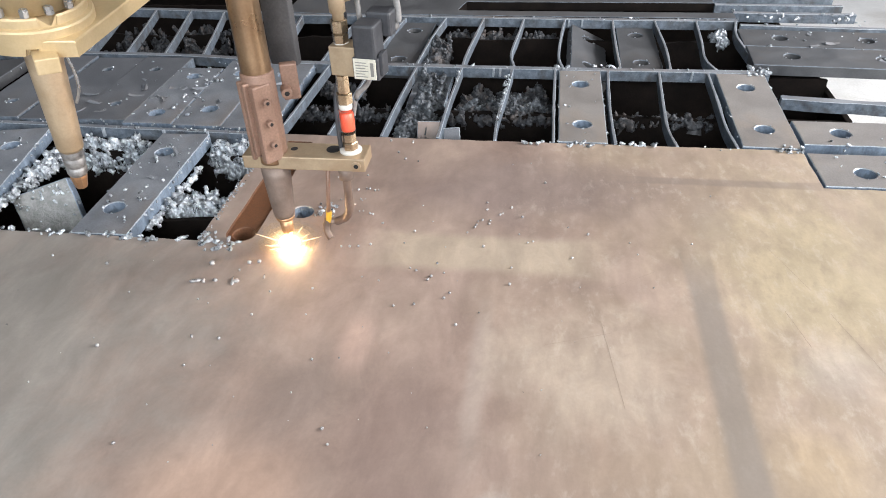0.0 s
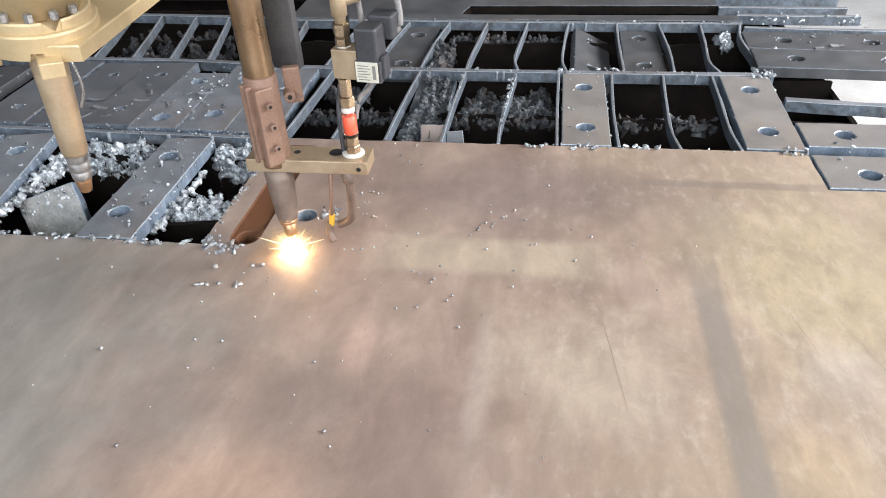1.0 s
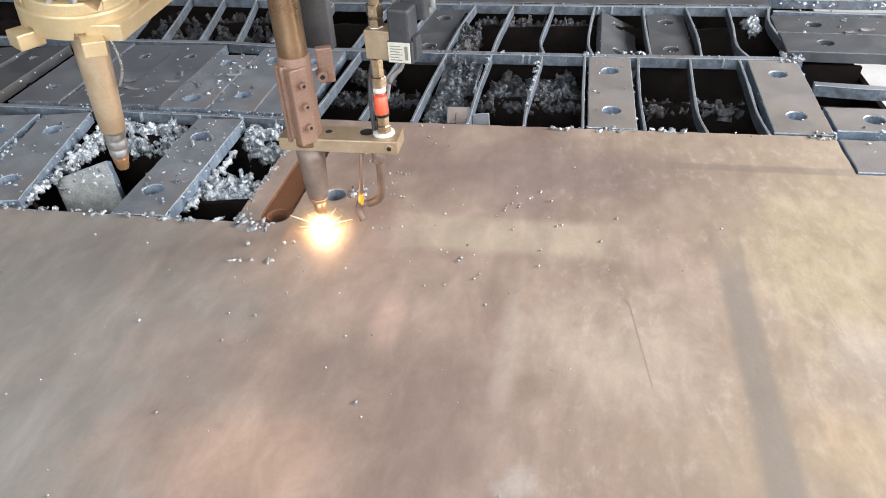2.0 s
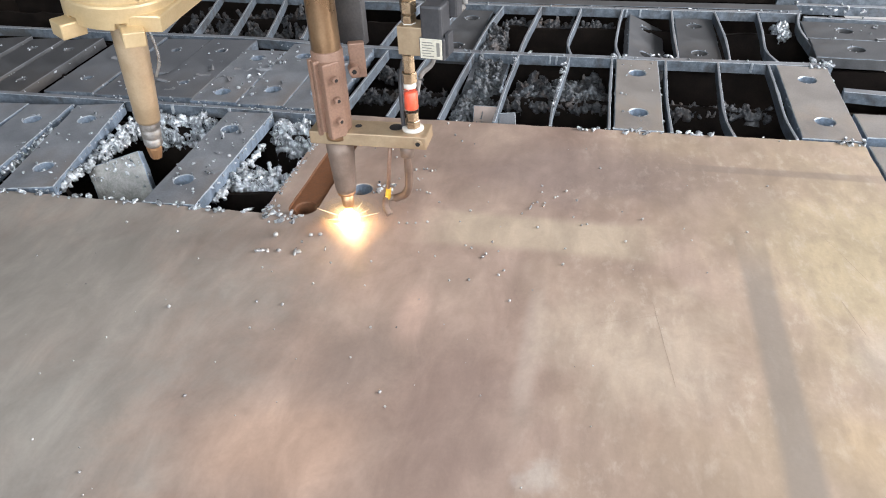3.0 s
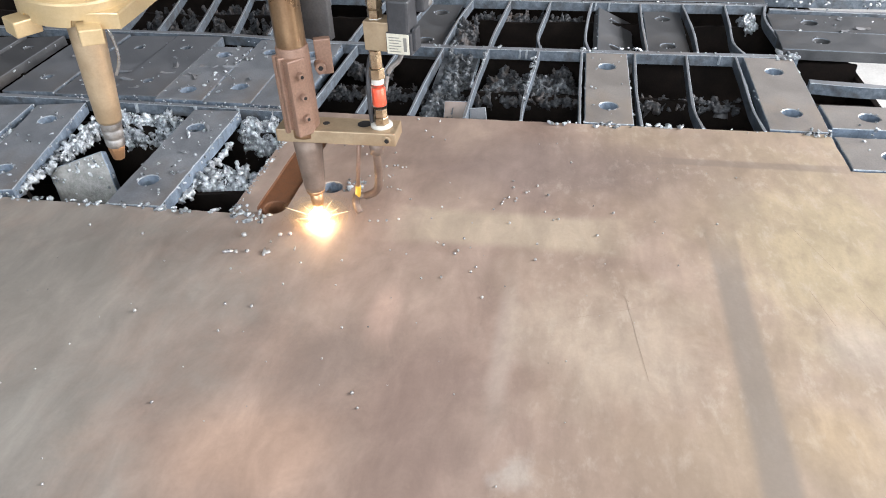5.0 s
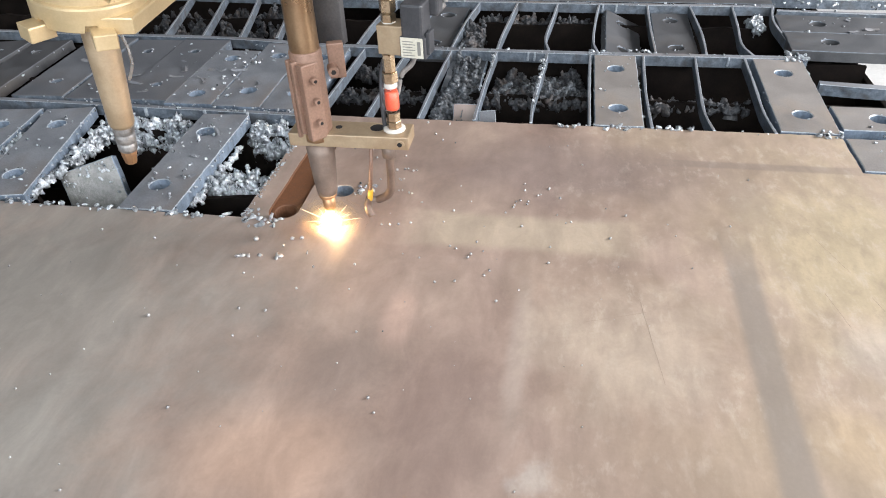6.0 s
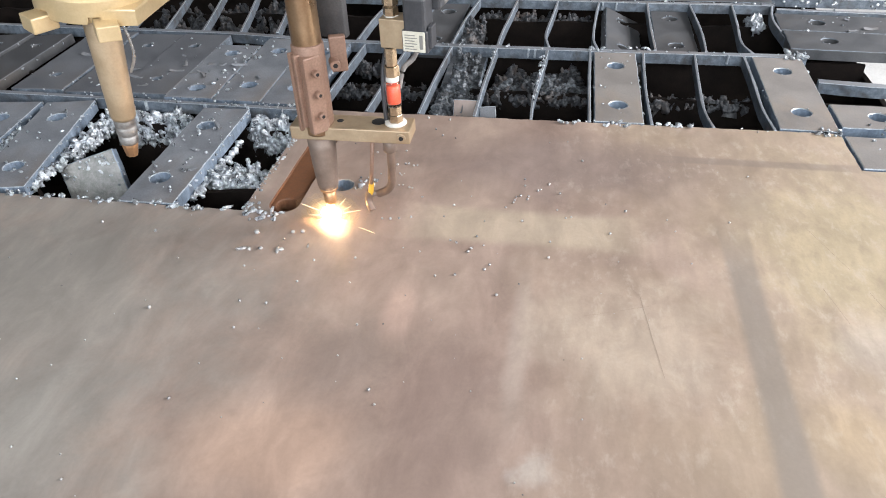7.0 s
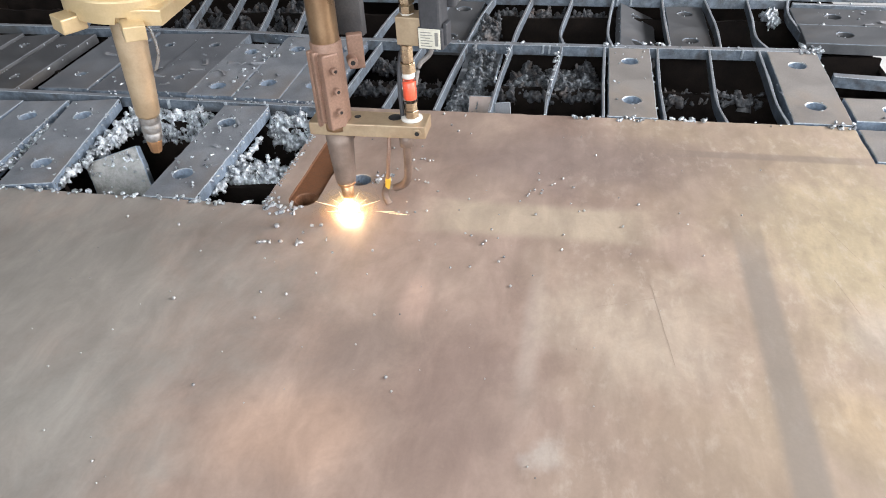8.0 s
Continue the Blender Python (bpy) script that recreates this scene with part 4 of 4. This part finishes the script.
part("print_bar", moved(box(0.0325, 0.0362, -0.0181, -0.0176, 0.229, 0.244, 0), bmx), INK, coil)
part("clip", moved(box(0.040, 0.0445, -0.012, 0.004, 0.228, 0.252, 0.001), bmx), BLACK, coil, "grey spring clip")
part("connector", moved(box(0.020, 0.048, 0.010, 0.034, 0.262, 0.288, 0.003), bmx), BLACK, coil, "black cable connector")
part("hex_nut", hexa((VX + 0.004, VY, 0.265), (VX + 0.004, VY, 0.270), 0.0082), PTFE, torch, "white sealing tape")
part("hex_nut", hexa((VX + 0.004, VY, 0.270), (VX + 0.004, VY, 0.279), 0.0085), NUT, torch, "brass hex nut")
part("hex_nut", hexa((VX + 0.004, VY, 0.281), (VX + 0.004, VY, 0.294), 0.0092), NUT, torch, "brass hex nut")
part("fitting", lathe([(0.006, 0.265), (0.006, 0.30), (0.0085, 0.302), (0.0085, 0.33), (0.006, 0.332)], 20, None, Matrix.Translation((VX + 0.004, VY, 0))), BRASS, torch, "brass elbow fitting", True)
part("fitting_arm", rod((VX + 0.004, VY, 0.315), (VX + 0.024, VY + 0.012, 0.319), 0.0062, 16), BRASS, torch)
part("hose", pipe([(VX + 0.02, VY + 0.011, 0.318), (VX + 0.032, VY + 0.02, 0.33), (VX + 0.028, VY + 0.03, 0.38), (VX + 0.02, VY + 0.03, 0.6)], 0.0045), HOSE, torch, "grey rubber hose", True)
part("cable", pipe([(VX + 0.046, VY + 0.018, 0.275), (VX + 0.062, VY + 0.022, 0.285), (VX + 0.055, VY + 0.03, 0.325), (VX + 0.03, VY + 0.03, 0.37), (VX + 0.0, VY + 0.03, 0.6)], 0.0036), HOSE, torch, "grey cable", True)
part("thin_hose", pipe([(VX - 0.012, VY + 0.002, 0.14), (VX - 0.013, VY + 0.004, 0.18), (VX - 0.011, VY + 0.012, 0.215), (VX + 0.004, VY + 0.02, 0.27), (VX + 0.004, VY + 0.02, 0.40)], 0.0026), BLACK, torch, "thin black hose", True)
part("thin_hose", pipe([(VX + 0.004, VY + 0.012, 0.180), (VX + 0.010, VY + 0.016, 0.203), (VX + 0.026, VY + 0.02, 0.226), (VX + 0.020, VY + 0.022, 0.30), (VX + 0.012, VY + 0.025, 0.42)], 0.003), HOSE, torch, "thin grey hose", True)
# igniter below the arm
part("pilot_rod", rod((-0.2325, 0.668, 0.124), (-0.245, 0.676, 0.040), 0.0026, 12), RUSTY, torch, "thin brown pilot rod", True)
part("tape", lathe([(0.0034, 0), (0.0036, 0.001), (0.0036, 0.016), (0.0034, 0.017)], 14, None, along((-0.2425, 0.6745, 0.054), (-0.245, 0.676, 0.040))), YTAPE, torch, "yellow tape", True)
part("pipe_ferrule", lathe([(0.0085, 0.108), (0.0085, 0.116), (0.0098, 0.123)], 24, None, Matrix.Translation((-0.2115, 0.667, 0))), DULL, torch, "", True)
part("bent_pipe", pipe([(-0.2115, 0.667, 0.112), (-0.212, 0.668, 0.085), (-0.2145, 0.671, 0.060), (-0.222, 0.675, 0.046), (-0.236, 0.680, 0.036)], 0.0052, 16), PIPE, torch, "bent brown gas pipe", True)
part("pilot_tip", pipe([(-0.246, 0.677, 0.040), (-0.2485, 0.676, 0.032), (-0.2475, 0.673, 0.024), (-0.2425, 0.669, 0.017)], 0.0048, 14), PIPE, torch, "hooked pilot tip", True)
part("pilot_link", rod((-0.247, 0.678, 0.036), (-0.236, 0.680, 0.037), 0.0042, 14), DULL, torch)

# ---- the second, idle torch ----
idle = thing("plasma_torch", "idle gold-coloured cutting head with a copper-tipped barrel", "cutting torch")
tip, top = Vector((-0.5465, 0.648, 0.091)), Vector((-0.519, 0.636, 0.290))
zd = (top - tip).normalized()
xd = (Vector((1, 0, 0)) - zd * zd.x).normalized()
im = Matrix.Translation(tip) @ Matrix((xd, zd.cross(xd), zd)).transposed().to_4x4()
part("tip", lathe([(0.0045, 0.0), (0.0072, 0.001), (0.0092, 0.012), (0.0100, 0.016), (0.0100, 0.022)], 8, None, im), COPPER, idle, "copper tip")
part("tip_sleeve", lathe([(0.0104, 0.020), (0.0114, 0.022), (0.0117, 0.030), (0.0106, 0.031), (0.0106, 0.033), (0.0121, 0.034), (0.0122, 0.043), (0.0114, 0.044), (0.0114, 0.046), (0.0126, 0.047), (0.0130, 0.058), (0.0118, 0.060)], 32, None, im), SCUFF, idle, "scuffed grey steel sleeve", True)
part("barrel", lathe([(0.0138, 0.056), (0.0150, 0.060), (0.0164, 0.10), (0.0181, 0.150), (0.0183, 0.155), (0.0196, 0.205)], 40, None, im), BARREL, idle, "tan bronzed tapered barrel", True)
fm = im @ Matrix.Translation((0.0005, 0, 0.200))
rim = lathe([(0.0555, 0.0), (0.0575, 0.001), (0.0605, 0.0015), (0.0605, 0.024), (0.059, 0.026), (0.0550, 0.027), (0.0550, 0.035), (0.0535, 0.037)], 180)
for v in rim.verts:
    turn = math.degrees(math.atan2(v.co.y, v.co.x))
    if v.co.z < 0.003 and any(abs(turn - a) < 6.5 for a in (-113, -150, -60)):
        v.co.z += 0.0075
    if v.co.z > 0.026 and any(abs(turn - a) < 9 for a in (-128, -40)):
        v.co.z = 0.0262
moved(rim, fm)
part("flange", rim, GOLD, idle, "gold-coloured round flange notched round its rim")
part("housing", lathe([(0.047, 0.036), (0.047, 0.20), (0.044, 0.202)], 56, None, fm), GOLD, idle, "gold-coloured drum housing", True)
for a in (-52, -118):
    part("lug", moved(box(0.050, 0.078, -0.0115, 0.0115, -0.011, 0.006, 0.0015), fm @ pose(0, 0, 0, 0, 0, a)), GOLD, idle, "square gold lug")
part("ear_plate", moved(slab([Vector(p) for p in ((-0.02, -0.02), (0.034, -0.049), (0.066, -0.036), (0.066, 0.25), (-0.05, 0.25))], [], -0.001, 0.016, 0.0015), fm), GOLD, idle, "gold-coloured mounting plate")
for a in (-135, -110, -85, -60, -35, -10):
    b = part("bolt", lathe([(0.0045, 0.038), (0.0045, 0.045), (0.0035, 0.046)], 6, None, fm @ pose(0, 0, 0, 0, 0, a) @ pose(0.0515, 0, 0)), STEEL, idle, "bright steel bolt")
part("mount", moved(box(-0.035, 0.035, -0.02, 0.02, 0.19, 0.50, 0.002), fm), DARKBAR, idle, "dark grey mounting bar up to the gantry")
part("side_wire", pipe([im @ Vector((0.018, 0.004, 0.185)), im @ Vector((0.027, 0.004, 0.165)), im @ Vector((0.029, 0.004, 0.14)), im @ Vector((0.021, 0.004, 0.118))], 0.0018, 8), STEEL, idle, "thin bright wire loop", True)

# ---- unseen gantry, added above the picture to carry both heads and shade the left ----
gantry = thing("gantry", "unseen grey steel gantry beam across the cutting table", "gantry")
part("beam", box(-2.05, 1.35, 0.61, 0.77, 0.745, 0.90, 0.004), DARKBAR, gantry)
for x in (-2.0, 1.3):
    part("end_post", box(x - 0.05, x + 0.05, 0.62, 0.76, FLOOR_Z, 0.744, 0.004), DARKBAR, gantry)

# ---- flame and sparks ----
flame = thing("cutting_flame", "white-hot cutting flame with orange sparks", "flame", at=pose(FX, FY, 0.0))
bm = bmesh.new()
bmesh.ops.create_icosphere(bm, subdivisions=3, radius=0.0105)
for v in bm.verts:
    v.co = (v.co.x * 1.3, v.co.y * 0.85, max(v.co.z * 0.9 + 0.010, 0.0015))
part("core", bm, CORE, flame, "white-hot core", True)
part("jet", lathe([(0.0040, 0.012), (0.0030, 0.0225)], 16), CORE, flame, "white jet", True)
# flame gas, with the lens halo built as thin glowing shells
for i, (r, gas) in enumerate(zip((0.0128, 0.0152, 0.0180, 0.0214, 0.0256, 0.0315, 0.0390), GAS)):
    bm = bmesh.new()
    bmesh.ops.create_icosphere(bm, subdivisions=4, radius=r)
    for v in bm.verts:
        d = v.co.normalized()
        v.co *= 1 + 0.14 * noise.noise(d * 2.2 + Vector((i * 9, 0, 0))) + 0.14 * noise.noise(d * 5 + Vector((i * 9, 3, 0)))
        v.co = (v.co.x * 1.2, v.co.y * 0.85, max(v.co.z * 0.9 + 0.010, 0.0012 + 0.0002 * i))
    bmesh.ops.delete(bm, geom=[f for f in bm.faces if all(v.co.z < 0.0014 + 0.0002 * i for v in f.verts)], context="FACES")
    part("gas_and_glare_shell", bm, gas, flame, "orange burning gas with its lens glare", True)
# star of lens glare round the flame, built as thin glowing spikes
for a, n1 in ((2, 0.034), (178, 0.036), (-40, 0.020), (215, 0.022), (70, 0.022), (120, 0.026), (30, 0.018), (150, 0.020), (-70, 0.018), (250, 0.018)):
    d = Vector((math.cos(radians(a)), math.sin(radians(a)), 0.02 if abs(a) in (0, 176) else 0.3))
    o = Vector((0, 0, 0.007))
    part("glare_streak", lathe([(0.0014, 0), (0.0007, n1 * 0.5), (0.0001, n1)], 8, None, along(o + d * 0.010, o + d * 0.06)), SPARK, flame, "pale lens streak of the flame", True)
# sparks that also draw the short rays of the star glare
rays = thing("spark_glare_burst", "short orange sparks and star glare round the flame", "sparks", at=pose(FX, FY, 0.005))
r = random.Random(9)
for i in range(13):
    a = 2 * math.pi * i / 13 + r.uniform(-0.15, 0.15)
    e = r.uniform(0.0, 0.55)
    d = Vector((math.cos(a) * math.cos(e), math.sin(a) * math.cos(e), math.sin(e)))
    n1 = r.uniform(0.008, 0.020) * (0.55 + 0.45 * abs(math.cos(a)))
    part("spark", lathe([(0.0009, 0), (0.00015, n1)], 6, None, along(d * 0.010, d * 0.05)), SPARK, rays)
flyers = []
for i in range(8):
    fly = thing("flying_spark", "thin orange spark shooting low across the sheet", "spark", "flying sparks", pose(FX, FY, 0.005))
    part("streak", lathe([(0.0001, -0.015), (0.00040, 0.004), (0.0001, 0.012)], 6, None, pose(0, 0, 0, 0, 90, 0)), SPARK, fly)
    flyers.append(fly)


def motions():
    r = random.Random(4)
    rows, t, a = [], 0.0, 0.0
    while t <= 8.001:
        rows.append((t, pose(FX + r.uniform(-0.001, 0.001), FY + r.uniform(-0.001, 0.001), 0.005, r.uniform(-6, 6), r.uniform(-6, 6), a)))
        a += r.uniform(-50, 60)
        t += 0.1
    walk(rays, rows)
    # sparks wait in the white core and shoot out to the right from 6.4 s on
    bursts = [(6.5, 0, 0.070, -2), (6.5, 1, 0.050, -1), (6.7, 2, 0.055, 0), (6.7, 0, 0.045, 3), (7.0, 3, 0.060, -24), (7.2, 4, 0.085, -27), (7.5, 0, 0.090, -24),
              (7.5, 1, 0.060, -16), (7.5, 2, 0.070, -14), (7.5, 5, 0.062, -11), (7.8, 3, 0.062, -8), (7.8, 4, 0.058, 2), (7.8, 6, 0.050, -4), (8.0, 5, 0.060, 2), (8.0, 7, 0.050, 5), (8.0, 0, 0.070, 0)]
    for i, fly in enumerate(flyers):
        home = pose(FX, FY, 0.005)
        rows = [(0.0, home)]
        for t, which, d, a in bursts:
            if which != i:
                continue
            g = radians(a)
            rows.append((t - 0.1, pose(FX, FY, 0.005, 0, 0, a)))
            rows.append((t, pose(FX + d * math.cos(g), FY + d * math.sin(g), 0.005, 0, 0, a)))
            if t < 7.9:
                rows.append((t + 0.067, pose(FX, FY, 0.005, 0, 0, a)))
        if rows[-1][0] < 8.0:
            rows.append((8.0, home))
        walk(fly, rows)
    walk(flame, [(k * 0.2, pose(FX + r.uniform(-0.0008, 0.0008), FY + r.uniform(-0.0008, 0.0008), 0, 0, 0, r.uniform(-9, 9))) for k in range(41)])


motions()
